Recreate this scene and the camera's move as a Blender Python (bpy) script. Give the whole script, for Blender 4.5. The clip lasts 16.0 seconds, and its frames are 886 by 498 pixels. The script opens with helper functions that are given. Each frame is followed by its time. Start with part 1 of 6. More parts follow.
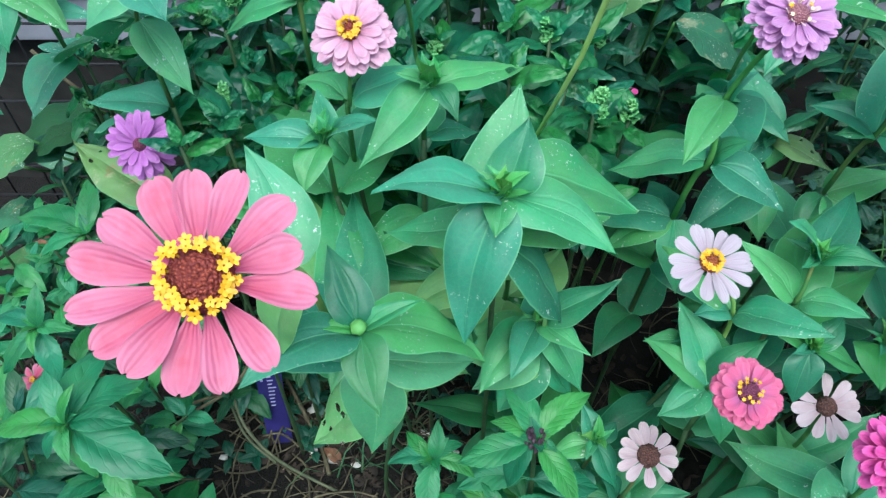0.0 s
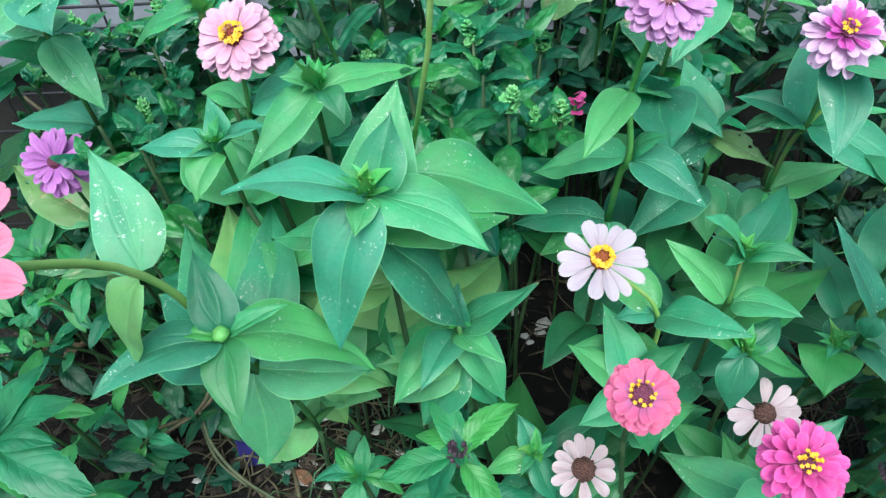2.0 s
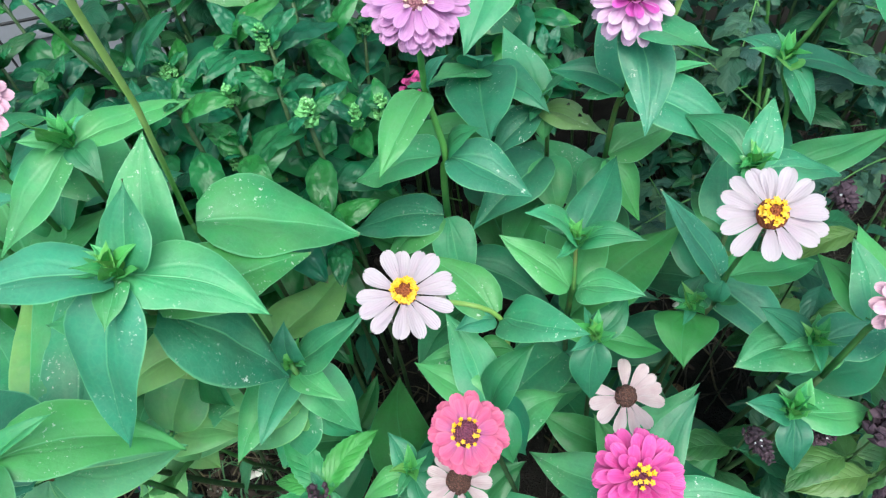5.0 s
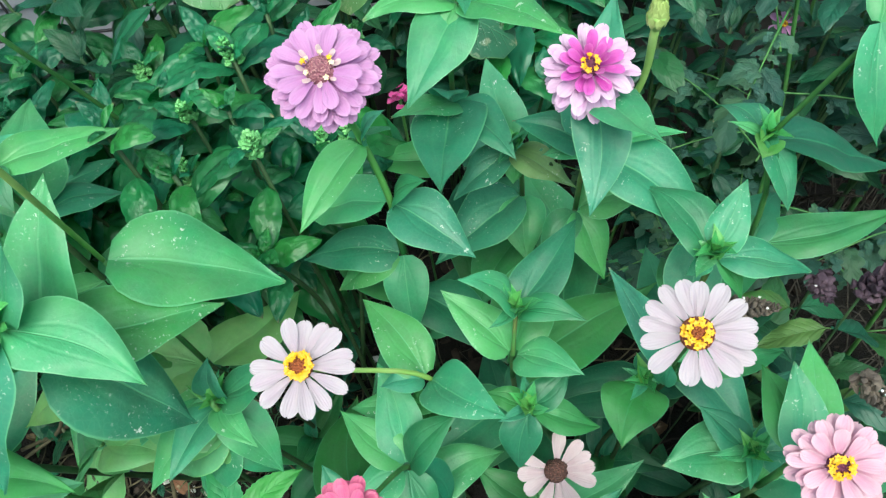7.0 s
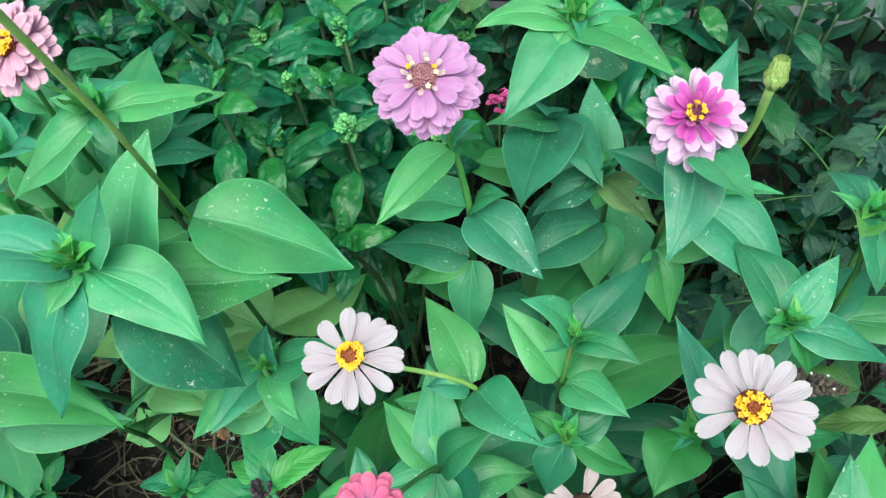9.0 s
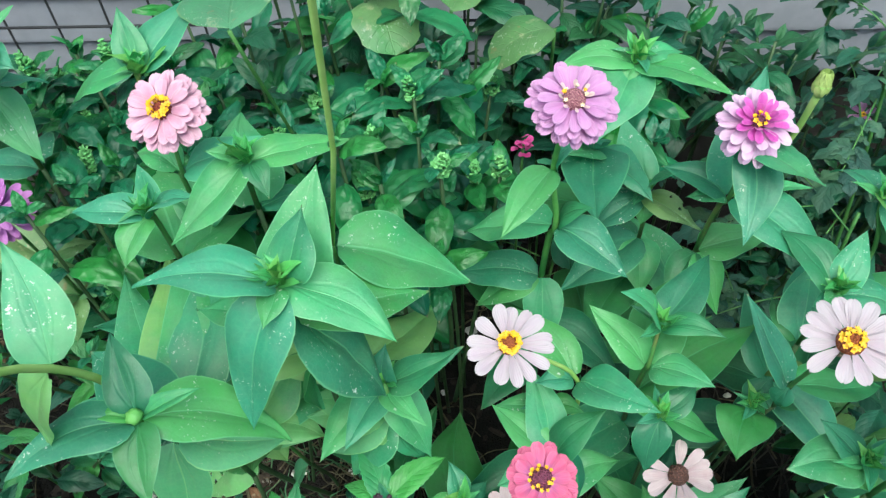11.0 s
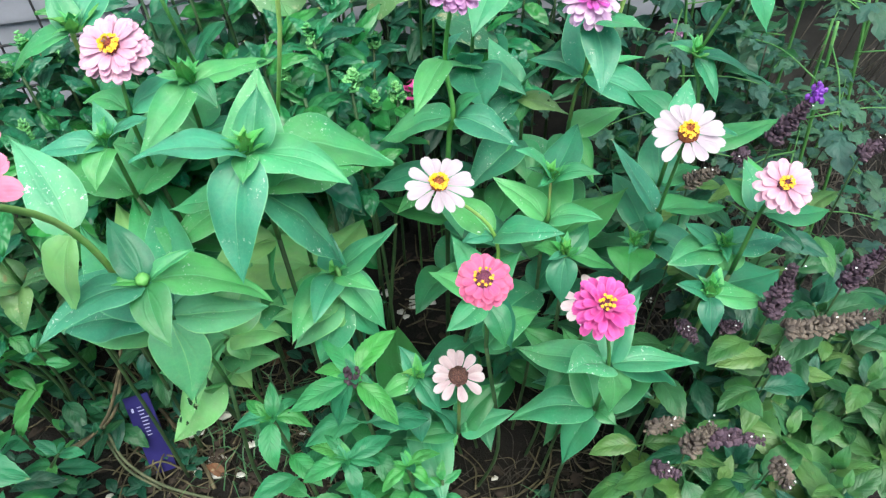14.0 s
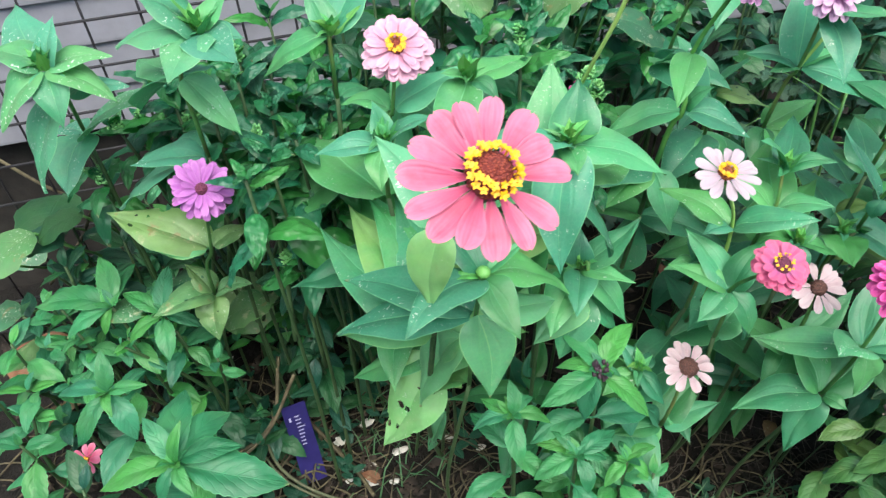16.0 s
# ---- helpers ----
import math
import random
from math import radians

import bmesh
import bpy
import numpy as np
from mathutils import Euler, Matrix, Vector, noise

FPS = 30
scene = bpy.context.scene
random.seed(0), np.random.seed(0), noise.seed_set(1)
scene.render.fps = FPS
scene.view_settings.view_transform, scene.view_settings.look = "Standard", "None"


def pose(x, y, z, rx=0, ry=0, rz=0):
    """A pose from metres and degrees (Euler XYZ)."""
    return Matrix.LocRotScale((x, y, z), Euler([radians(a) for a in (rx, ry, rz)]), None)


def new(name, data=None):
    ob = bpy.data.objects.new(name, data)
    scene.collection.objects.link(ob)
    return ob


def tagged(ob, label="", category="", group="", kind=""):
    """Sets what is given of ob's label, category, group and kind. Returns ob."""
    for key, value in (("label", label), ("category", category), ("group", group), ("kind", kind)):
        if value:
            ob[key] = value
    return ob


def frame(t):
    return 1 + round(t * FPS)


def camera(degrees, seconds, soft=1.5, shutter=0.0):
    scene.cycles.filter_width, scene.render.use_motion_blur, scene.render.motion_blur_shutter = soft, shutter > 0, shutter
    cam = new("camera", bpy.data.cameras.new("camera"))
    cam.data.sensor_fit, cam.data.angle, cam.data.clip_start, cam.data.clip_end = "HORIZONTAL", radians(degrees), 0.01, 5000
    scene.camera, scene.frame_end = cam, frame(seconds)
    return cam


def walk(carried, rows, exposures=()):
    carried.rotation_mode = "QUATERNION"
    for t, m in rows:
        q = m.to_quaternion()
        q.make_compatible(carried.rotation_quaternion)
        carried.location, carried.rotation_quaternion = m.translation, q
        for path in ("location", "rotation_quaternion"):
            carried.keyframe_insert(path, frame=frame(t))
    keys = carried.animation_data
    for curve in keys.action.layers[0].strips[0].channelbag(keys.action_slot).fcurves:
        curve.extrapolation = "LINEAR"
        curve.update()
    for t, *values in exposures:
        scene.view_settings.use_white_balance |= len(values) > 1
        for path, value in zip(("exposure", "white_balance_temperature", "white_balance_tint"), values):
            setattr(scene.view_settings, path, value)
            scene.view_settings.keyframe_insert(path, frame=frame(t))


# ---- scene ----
cam = camera(61.6, 16.0, 1.3, 0.2)
METRES, EYE, TILT, LEAN, TURN = 0.85, 0.85, -50.0, 0.0, 0.0
ROWS = [
    (0.0, 0.0, 0.0, 0.0, 0.0, 0.0, -0.0),
    (0.5, 0.0181, 0.0021, -0.0074, 0.66, 0.9, 0.06),
    (1.0, 0.0421, 0.0018, -0.0132, 2.63, 2.56, 0.17),
    (1.5, 0.0698, 0.0098, -0.0166, 3.35, 2.09, 0.95),
    (2.0, 0.0948, 0.0185, -0.0149, 3.04, 1.99, 1.57),
    (2.5, 0.1194, 0.0208, -0.0196, 3.14, 1.44, 1.58),
    (3.0, 0.1458, 0.021, -0.0212, 3.26, 1.44, 2.5),
    (3.5, 0.1751, 0.0254, -0.0182, 3.2, 0.39, 4.02),
    (4.0, 0.1839, 0.0389, 0.0035, 1.83, -0.3, 6.23),
    (4.5, 0.1782, 0.0562, 0.0223, -0.05, -1.44, 9.0),
    (5.0, 0.1806, 0.0612, 0.028, -1.74, -2.59, 11.25),
    (7.5, 0.2746, 0.0985, 0.0898, 3.51, -5.64, 3.33),
    (8.0, 0.2772, 0.1042, 0.0952, 4.24, -6.31, 1.26),
    (8.5, 0.2739, 0.1029, 0.0919, 5.32, -7.12, -1.43),
    (9.0, 0.2624, 0.0897, 0.0908, 8.96, -5.93, -4.74),
    (9.5, 0.2531, 0.0729, 0.0817, 10.02, -5.34, -7.76),
    (10.0, 0.2209, 0.0463, 0.0703, 8.77, -3.64, -7.19),
    (12.5, 0.0772, -0.0575, -0.021, -5.31, 2.52, 10.72),
    (13.0, 0.0884, -0.0787, -0.0587, -4.53, 2.24, 10.84),
    (13.5, 0.0993, -0.0903, -0.0703, -5.34, 3.49, 11.36),
    (14.0, 0.0891, -0.0957, -0.0871, -6.57, 3.1, 10.74),
    (14.5, 0.0561, -0.1048, -0.0955, -7.55, 4.54, 9.49),
    (15.0, -0.0064, -0.0955, -0.0801, -7.47, 5.56, 10.87),
    (15.5, -0.0864, -0.0814, -0.062, -7.76, 5.03, 11.05),
    (16.0, -0.146, -0.0696, -0.0539, -8.1, 3.72, 12.6),
]
# stops, kelvin and tint of the picture along the way
LIGHT = [(0.0, 1.38, 5750, -2), (2.0, 1.56, 6000, -5), (3.5, 1.59, 6200, -3), (5.0, 1.56, 6350, -4), (9.0, 1.44, 6500, -12), (10.2, 1.48, 6450, -9), (12.5, 1.60, 6500, -5), (13.0, 1.74, 6550, -3), (14.5, 1.82, 6600, -1), (16.0, 1.72, 6800, 5)]
walk(cam, [(t, pose(0, 0, EYE, TILT, LEAN, TURN) @ pose(METRES * x, METRES * y, METRES * z, 90 + pitch, roll, yaw)) for t, x, y, z, yaw, pitch, roll in ROWS],
     exposures=LIGHT)
# ---- light ----
SUN_TURN = 200.0
world = bpy.data.worlds.new("sky")
scene.world = world
world.use_nodes = True
wn = world.node_tree.nodes
sky = wn.new("ShaderNodeTexSky")
sky.sky_type, sky.sun_disc = "NISHITA", False
sky.sun_elevation, sky.sun_rotation = radians(62), radians(SUN_TURN)
sky.air_density, sky.dust_density, sky.ozone_density = 1.0, 2.5, 1.0
world.node_tree.links.new(sky.outputs[0], wn["Background"].inputs[0])
wn["Background"].inputs[1].default_value = 0.15
sun = new("sun", bpy.data.lights.new("sun", "SUN"))
sun.data.energy, sun.data.angle, sun.data.color = 1.3, radians(40), (1.0, 0.96, 0.9)
sun.matrix_world = Matrix.Translation((0, -3, 4)) @ pose(0, 0, 0, 28, 0, SUN_TURN - 180)


# ---- materials ----
def material(name, rough=0.5):
    """A new node material: its tree, a function that adds nodes, and its main shader."""
    m = bpy.data.materials.new(name)
    m.use_nodes = True
    t = m.node_tree
    b = t.nodes["Principled BSDF"]
    b.inputs["Roughness"].default_value = rough
    return m, t, b


def node(t, kind, values=None, operation="", data_type="", interpolation_type=""):
    n = t.nodes.new("ShaderNode" + kind)
    if operation:
        n.operation = operation
    if data_type:
        n.data_type = data_type
    if interpolation_type:
        n.interpolation_type = interpolation_type
    for k, v in (values or {}).items():
        if isinstance(v, bpy.types.NodeSocket):
            t.links.new(v, n.inputs[k])
        else:
            n.inputs[k].default_value = v
    return n


def maths(t, op, a, b=0.0, c=0.0):
    n = node(t, "Math", {0: a, 1: b, 2: c}, operation=op)
    return n.outputs[0]


def step(t, x, lo, hi):
    n = node(t, "MapRange", {"Value": x, "From Min": lo, "From Max": hi}, interpolation_type="SMOOTHSTEP")
    return n.outputs[0]


def mixc(t, f, a, b):
    n = node(t, "Mix", data_type="RGBA")
    for k, v in ((0, f), (6, a), (7, b)):
        if isinstance(v, bpy.types.NodeSocket):
            t.links.new(v, n.inputs[k])
        else:
            n.inputs[k].default_value = (*v, 1) if k else v
    return n.outputs[2]


def noisy(t, scale, detail=3.0, rough=0.55, coords="Object"):
    c = node(t, "TexCoord").outputs[coords]
    return node(t, "TexNoise", {"Vector": c, "Scale": scale, "Detail": detail, "Roughness": rough}).outputs[0]


def white_noise(t, w):
    n = t.nodes.new("ShaderNodeTexWhiteNoise")
    n.noise_dimensions = "1D"
    t.links.new(w, n.inputs["W"])
    return n


def own_noise(t, w, scale, detail=3.0, rough=0.55):
    """Noise that differs from leaf to leaf."""
    n = t.nodes.new("ShaderNodeTexNoise")
    n.noise_dimensions = "4D"
    t.links.new(node(t, "TexCoord").outputs["Object"], n.inputs["Vector"])
    t.links.new(w, n.inputs["W"])
    n.inputs["Scale"].default_value, n.inputs["Detail"].default_value, n.inputs["Roughness"].default_value = scale, detail, rough
    return n.outputs[0]


def leaf_material(name, dark, light, vein, veins="three", speckle=0.0, blotch=0.0, rough=0.46, thin=0.25, quilt=0.0, spot=(0.55, 0.62, 0.52), yellow=0.3):
    m, t, b = material(name, rough)
    uv = node(t, "SeparateXYZ", {0: node(t, "UVMap").outputs[0]})
    u, v = uv.outputs[0], uv.outputs[1]
    d = maths(t, "ABSOLUTE", maths(t, "SUBTRACT", v, 0.5))
    rnd = node(t, "ObjectInfo").outputs["Random"]
    w = maths(t, "MULTIPLY", rnd, 60.0)
    second = white_noise(t, rnd).outputs["Value"]
    big, fine, mid = own_noise(t, w, 14, 4, 0.6), own_noise(t, w, 260, 4), own_noise(t, w, 60, 4, 0.65)
    tone = maths(t, "ADD", maths(t, "MULTIPLY", rnd, 0.52), maths(t, "MULTIPLY", big, 0.62))
    col = mixc(t, step(t, tone, 0.1, 1.0), dark, light)
    # older patches turn yellower
    patch = maths(t, "MULTIPLY", step(t, maths(t, "ADD", own_noise(t, w, 22, 3), maths(t, "MULTIPLY", second, 0.35)), 0.6, 0.85), yellow)
    col = mixc(t, patch, col, tuple(c * k for c, k in zip(light, (2.1, 1.12, 0.75))))
    shade = node(t, "HueSaturation", {"Color": col})
    value = maths(t, "ADD", maths(t, "MULTIPLY", big, 0.44), maths(t, "ADD", maths(t, "MULTIPLY", mid, 0.42), maths(t, "MULTIPLY", second, 0.22)))
    t.links.new(maths(t, "ADD", maths(t, "MULTIPLY", fine, 0.24), maths(t, "ADD", 0.34, value)), shade.inputs["Value"])
    t.links.new(maths(t, "ADD", 0.80, maths(t, "MULTIPLY", mid, 0.32)), shade.inputs["Saturation"])
    t.links.new(maths(t, "SUBTRACT", 0.530, maths(t, "MULTIPLY", second, 0.058)), shade.inputs["Hue"])
    col = shade.outputs[0]
    wander = maths(t, "MULTIPLY", maths(t, "SUBTRACT", mid, 0.5), 0.05)
    rib = maths(t, "SUBTRACT", 1.0, step(t, maths(t, "ABSOLUTE", maths(t, "ADD", d, maths(t, "MULTIPLY", wander, 0.3))), 0.003, 0.02))
    if veins == "three":
        bow = maths(t, "ADD", wander, maths(t, "MULTIPLY", maths(t, "SINE", maths(t, "MULTIPLY", u, 3.0)), 0.2))
        side = maths(t, "SUBTRACT", 1.0, step(t, maths(t, "ABSOLUTE", maths(t, "SUBTRACT", d, bow)), 0.002, 0.045))
        wave = maths(t, "SINE", maths(t, "MULTIPLY", maths(t, "ADD", maths(t, "SUBTRACT", u, maths(t, "MULTIPLY", d, 0.8)), wander), 75.0))
        side = maths(t, "ADD", maths(t, "MULTIPLY", maths(t, "MULTIPLY", side, maths(t, "SUBTRACT", 1.0, u)), 0.8), maths(t, "MULTIPLY", step(t, wave, 0.7, 1.0), 0.05))
        lines = maths(t, "MAXIMUM", maths(t, "MULTIPLY", rib, maths(t, "SUBTRACT", 1.1, maths(t, "MULTIPLY", u, 0.7))), side)
        col = mixc(t, maths(t, "MULTIPLY", side, 0.13), col, vein)
        col = mixc(t, maths(t, "MULTIPLY", rib, maths(t, "SUBTRACT", 0.55, maths(t, "MULTIPLY", u, 0.36))), col, vein)
        net = t.nodes.new("ShaderNodeTexVoronoi")
        net.feature = "DISTANCE_TO_EDGE"
        net.inputs["Scale"].default_value = 300.0
        t.links.new(node(t, "TexCoord").outputs["Object"], net.inputs["Vector"])
        mesh = maths(t, "SUBTRACT", 1.0, step(t, net.outputs["Distance"], 0.0, 0.16))
        col = mixc(t, maths(t, "MULTIPLY", mesh, 0.07), col, vein)
    else:
        wave = maths(t, "SINE", maths(t, "MULTIPLY", maths(t, "ADD", maths(t, "SUBTRACT", u, maths(t, "MULTIPLY", d, 0.6)), wander), 50.0))
        side = maths(t, "MULTIPLY", step(t, wave, 0.82, 1.0), maths(t, "SUBTRACT", 0.75, maths(t, "MULTIPLY", d, 1.2)))
        lines = maths(t, "MAXIMUM", rib, side)
        col = mixc(t, maths(t, "MULTIPLY", lines, 0.02 if quilt > 2 else 0.12), col, vein)
    if blotch:
        col = mixc(t, maths(t, "MULTIPLY", step(t, own_noise(t, w, 55, 4, 0.7), 0.58, 0.68), blotch), col, (0.44, 0.42, 0.27))
        col = mixc(t, maths(t, "MULTIPLY", step(t, own_noise(t, w, 90, 3), 0.62, 0.70), blotch), col, (0.26, 0.17, 0.08))
    if speckle:
        s = maths(t, "MULTIPLY", step(t, own_noise(t, w, 420, 3, 0.7), 0.66 - 0.08 * speckle, 0.73 - 0.07 * speckle), step(t, own_noise(t, w, 38, 2), 0.58 - 0.12 * speckle, 0.72 - 0.1 * speckle))
        col = mixc(t, maths(t, "MULTIPLY", s, speckle), col, spot)
    col = mixc(t, maths(t, "MULTIPLY", step(t, d, 0.472, 0.492), 0.55), col, vein)
    edge = maths(t, "MULTIPLY", step(t, maths(t, "MAXIMUM", u, maths(t, "ADD", maths(t, "MULTIPLY", d, 1.2), 0.36)), 0.94, 1.0), step(t, own_noise(t, w, 90, 2), 0.5, 0.62))
    col = mixc(t, maths(t, "MULTIPLY", edge, 0.6), col, (0.34, 0.28, 0.14))
    t.links.new(col, b.inputs["Base Color"])
    h = maths(t, "ADD", maths(t, "MULTIPLY", lines, -0.32 if veins == "three" else (-0.05 if quilt > 2 else -0.35)), maths(t, "ADD", maths(t, "MULTIPLY", fine, 0.35), maths(t, "MULTIPLY", own_noise(t, w, 45, 2), 1.1)))
    if quilt:
        puff = maths(t, "MULTIPLY", maths(t, "SUBTRACT", 1.0, wave), 0.006 if quilt > 2 else 0.06)
        h = maths(t, "ADD", h, maths(t, "MULTIPLY", maths(t, "ADD", puff, maths(t, "MULTIPLY", own_noise(t, w, 62, 1), 1.5)), quilt))
    bump = node(t, "Bump", {"Height": h, "Strength": 0.7 if quilt > 2 else 0.6, "Distance": 0.0022 if quilt > 2 else 0.0016})
    t.links.new(bump.outputs[0], b.inputs["Normal"])
    b.inputs["Specular IOR Level"].default_value = 0.5
    t.links.new(maths(t, "ADD", rough - 0.15, maths(t, "MULTIPLY", mid, 0.30)), b.inputs["Roughness"])
    if thin:
        warm = node(t, "HueSaturation", {"Color": col, "Hue": 0.475, "Saturation": 1.1, "Value": 1.25})
        tr = node(t, "BsdfTranslucent", {"Color": warm.outputs[0]})
        mx = node(t, "MixShader", {0: thin, 1: b.outputs[0], 2: tr.outputs[0]})
        t.links.new(mx.outputs[0], t.nodes["Material Output"].inputs[0])
    return m


ZINNIA = [
    leaf_material("zinnia_leaf", (0.035, 0.222, 0.097), (0.066, 0.338, 0.156), (0.18, 0.50, 0.25), speckle=0.75, spot=(0.66, 0.72, 0.64)),
    # deep green copy that also carries the shade of lower leaves in its colour
    leaf_material("zinnia_leaf_deep_shaded", (0.017, 0.132, 0.056), (0.036, 0.232, 0.101), (0.10, 0.36, 0.17), speckle=0.3),
    leaf_material("zinnia_leaf_young", (0.040, 0.265, 0.062), (0.084, 0.415, 0.110), (0.20, 0.58, 0.16), yellow=0.25),
    leaf_material("zinnia_leaf_speckled_bright", (0.036, 0.215, 0.100), (0.086, 0.365, 0.190), (0.20, 0.50, 0.26), speckle=1.0, spot=(0.70, 0.75, 0.68)),
    leaf_material("zinnia_leaf_pale", (0.070, 0.295, 0.092), (0.140, 0.440, 0.168), (0.24, 0.54, 0.20), speckle=0.6, blotch=0.10, yellow=0.35),
    leaf_material("zinnia_leaf_blotched", (0.036, 0.165, 0.060), (0.095, 0.270, 0.105), (0.18, 0.36, 0.15), speckle=0.8, blotch=0.6),
    leaf_material("zinnia_leaf_eaten", (0.070, 0.300, 0.095), (0.140, 0.430, 0.170), (0.22, 0.52, 0.20), speckle=0.8, blotch=0.08, yellow=0.1),
]
BASIL = [
    leaf_material("basil_leaf", (0.015, 0.148, 0.053), (0.042, 0.278, 0.099), (0.09, 0.42, 0.17), "side", speckle=0.1, quilt=0.8, rough=0.48),
    leaf_material("basil_leaf_curled", (0.007, 0.092, 0.036), (0.022, 0.208, 0.075), (0.05, 0.28, 0.10), "side", quilt=2.8, rough=0.36),
    # darker basil copy: shade is put into its leaf colour
    leaf_material("basil_leaf_shade_darkened", (0.006, 0.058, 0.029), (0.014, 0.112, 0.055), (0.033, 0.20, 0.09), "side", quilt=0.8),
    leaf_material("basil_leaf_olive", (0.015, 0.088, 0.024), (0.052, 0.192, 0.050), (0.10, 0.30, 0.10), "side", quilt=0.8, blotch=0.12),
]
TOMATO_LEAF = leaf_material("tomato_leaf", (0.014, 0.066, 0.042), (0.034, 0.120, 0.078), (0.06, 0.17, 0.11), "side", quilt=0.8, rough=0.6)
DRY_LEAF = leaf_material("dry_leaf", (0.06, 0.032, 0.016), (0.18, 0.11, 0.06), (0.20, 0.13, 0.07), "side", blotch=0.4, rough=0.8, thin=0.1)
VINE_LEAF = leaf_material("vine_leaf", (0.008, 0.060, 0.030), (0.018, 0.100, 0.050), (0.05, 0.16, 0.08), "side", speckle=0.2)
GOURD_LEAF = leaf_material("gourd_leaf", (0.030, 0.145, 0.055), (0.075, 0.250, 0.100), (0.14, 0.28, 0.11), "side", speckle=1.0, blotch=0.45)
GRASS = leaf_material("grass_blade", (0.016, 0.095, 0.040), (0.045, 0.160, 0.070), (0.08, 0.2, 0.09), "three")


def stem_material(name, a, b_, rough=0.55):
    m, t, b = material(name, rough)
    col = mixc(t, step(t, noisy(t, 60, 4), 0.35, 0.7), a, b_)
    t.links.new(col, b.inputs["Base Color"])
    bump = node(t, "Bump", {"Height": noisy(t, 700, 3), "Strength": 0.4, "Distance": 0.0006})
    t.links.new(bump.outputs[0], b.inputs["Normal"])
    return m


STEM = stem_material("green_stem", (0.045, 0.165, 0.04), (0.095, 0.24, 0.06))
STEM_FRESH = stem_material("fresh_stem", (0.085, 0.30, 0.065), (0.15, 0.40, 0.095))
# darker copy of the green stem: shade under the leaves is in its colour
STEM_SHADE = stem_material("shade_darkened_stem", (0.028, 0.075, 0.026), (0.055, 0.10, 0.038))
STEM_RED = stem_material("reddish_stem", (0.06, 0.20, 0.05), (0.14, 0.17, 0.05))
STEM_YELLOW = stem_material("yellow_green_stem", (0.30, 0.52, 0.12), (0.40, 0.60, 0.18))
STEM_DULL = stem_material("dull_runner", (0.075, 0.095, 0.05), (0.14, 0.15, 0.085), 0.7)
STEM_DARK = stem_material("woody_stem", (0.07, 0.06, 0.035), (0.15, 0.13, 0.075), 0.8)
SPIKE_PURPLE = stem_material("purple_calyx", (0.028, 0.013, 0.026), (0.100, 0.062, 0.085), 0.85)
SPIKE_BROWN = stem_material("faded_calyx", (0.055, 0.042, 0.038), (0.150, 0.120, 0.095), 0.9)
BUD_PALE = stem_material("pale_yellow_bud", (0.34, 0.46, 0.13), (0.50, 0.60, 0.24), 0.55)
SPIKE_GREEN = stem_material("pale_green_calyx", (0.10, 0.36, 0.11), (0.24, 0.54, 0.20), 0.6)
VIOLET = stem_material("violet_floret", (0.10, 0.015, 0.25), (0.22, 0.05, 0.42), 0.5)
WHITE_BIT = stem_material("white_floret", (0.6, 0.58, 0.6), (0.8, 0.8, 0.8), 0.6)


def petal_material(name, base, tip, streak, rough=0.55):
    m, t, b = material(name, rough)
    uv = node(t, "SeparateXYZ", {0: node(t, "UVMap").outputs[0]})
    u, v = uv.outputs[0], uv.outputs[1]
    d = maths(t, "ABSOLUTE", maths(t, "SUBTRACT", v, 0.5))
    col = mixc(t, step(t, u, 0.05, 0.85), base, tip)
    rnd = node(t, "ObjectInfo").outputs["Random"]
    w = maths(t, "MULTIPLY", rnd, 60.0)
    cloud = own_noise(t, w, 90, 4, 0.6)
    lines = maths(t, "SINE", maths(t, "ADD", maths(t, "MULTIPLY", v, 38.0), maths(t, "MULTIPLY", cloud, 6.0)))
    f = maths(t, "MULTIPLY", step(t, lines, 0.0, 1.0), 0.05)
    mid = maths(t, "MULTIPLY", maths(t, "SUBTRACT", 1.0, step(t, d, 0.02, 0.3)), maths(t, "MULTIPLY", cloud, 0.4))
    blot = maths(t, "MULTIPLY", step(t, cloud, 0.42, 0.68), 0.42)
    amount = maths(t, "ADD", maths(t, "ADD", f, mid), maths(t, "ADD", blot, maths(t, "MULTIPLY", rnd, 0.26)))
    col = mixc(t, amount, col, streak)
    rim = maths(t, "MULTIPLY", step(t, maths(t, "MAXIMUM", d, maths(t, "SUBTRACT", u, 0.52)), 0.30, 0.49), 0.45)
    col = mixc(t, rim, col, tuple(min(0.9, c * 0.84 + 0.07) for c in tip))
    t.links.new(col, b.inputs["Base Color"])
    bump = node(t, "Bump", {"Height": maths(t, "ADD", lines, maths(t, "MULTIPLY", cloud, 5.0)), "Strength": 0.22, "Distance": 0.0004})
    t.links.new(bump.outputs[0], b.inputs["Normal"])
    b.inputs["Sheen Weight"].default_value = 0.15
    tr = node(t, "BsdfTranslucent", {"Color": col})
    mx = node(t, "MixShader", {0: 0.25, 1: b.outputs[0], 2: tr.outputs[0]})
    t.links.new(mx.outputs[0], t.nodes["Material Output"].inputs[0])
    return m


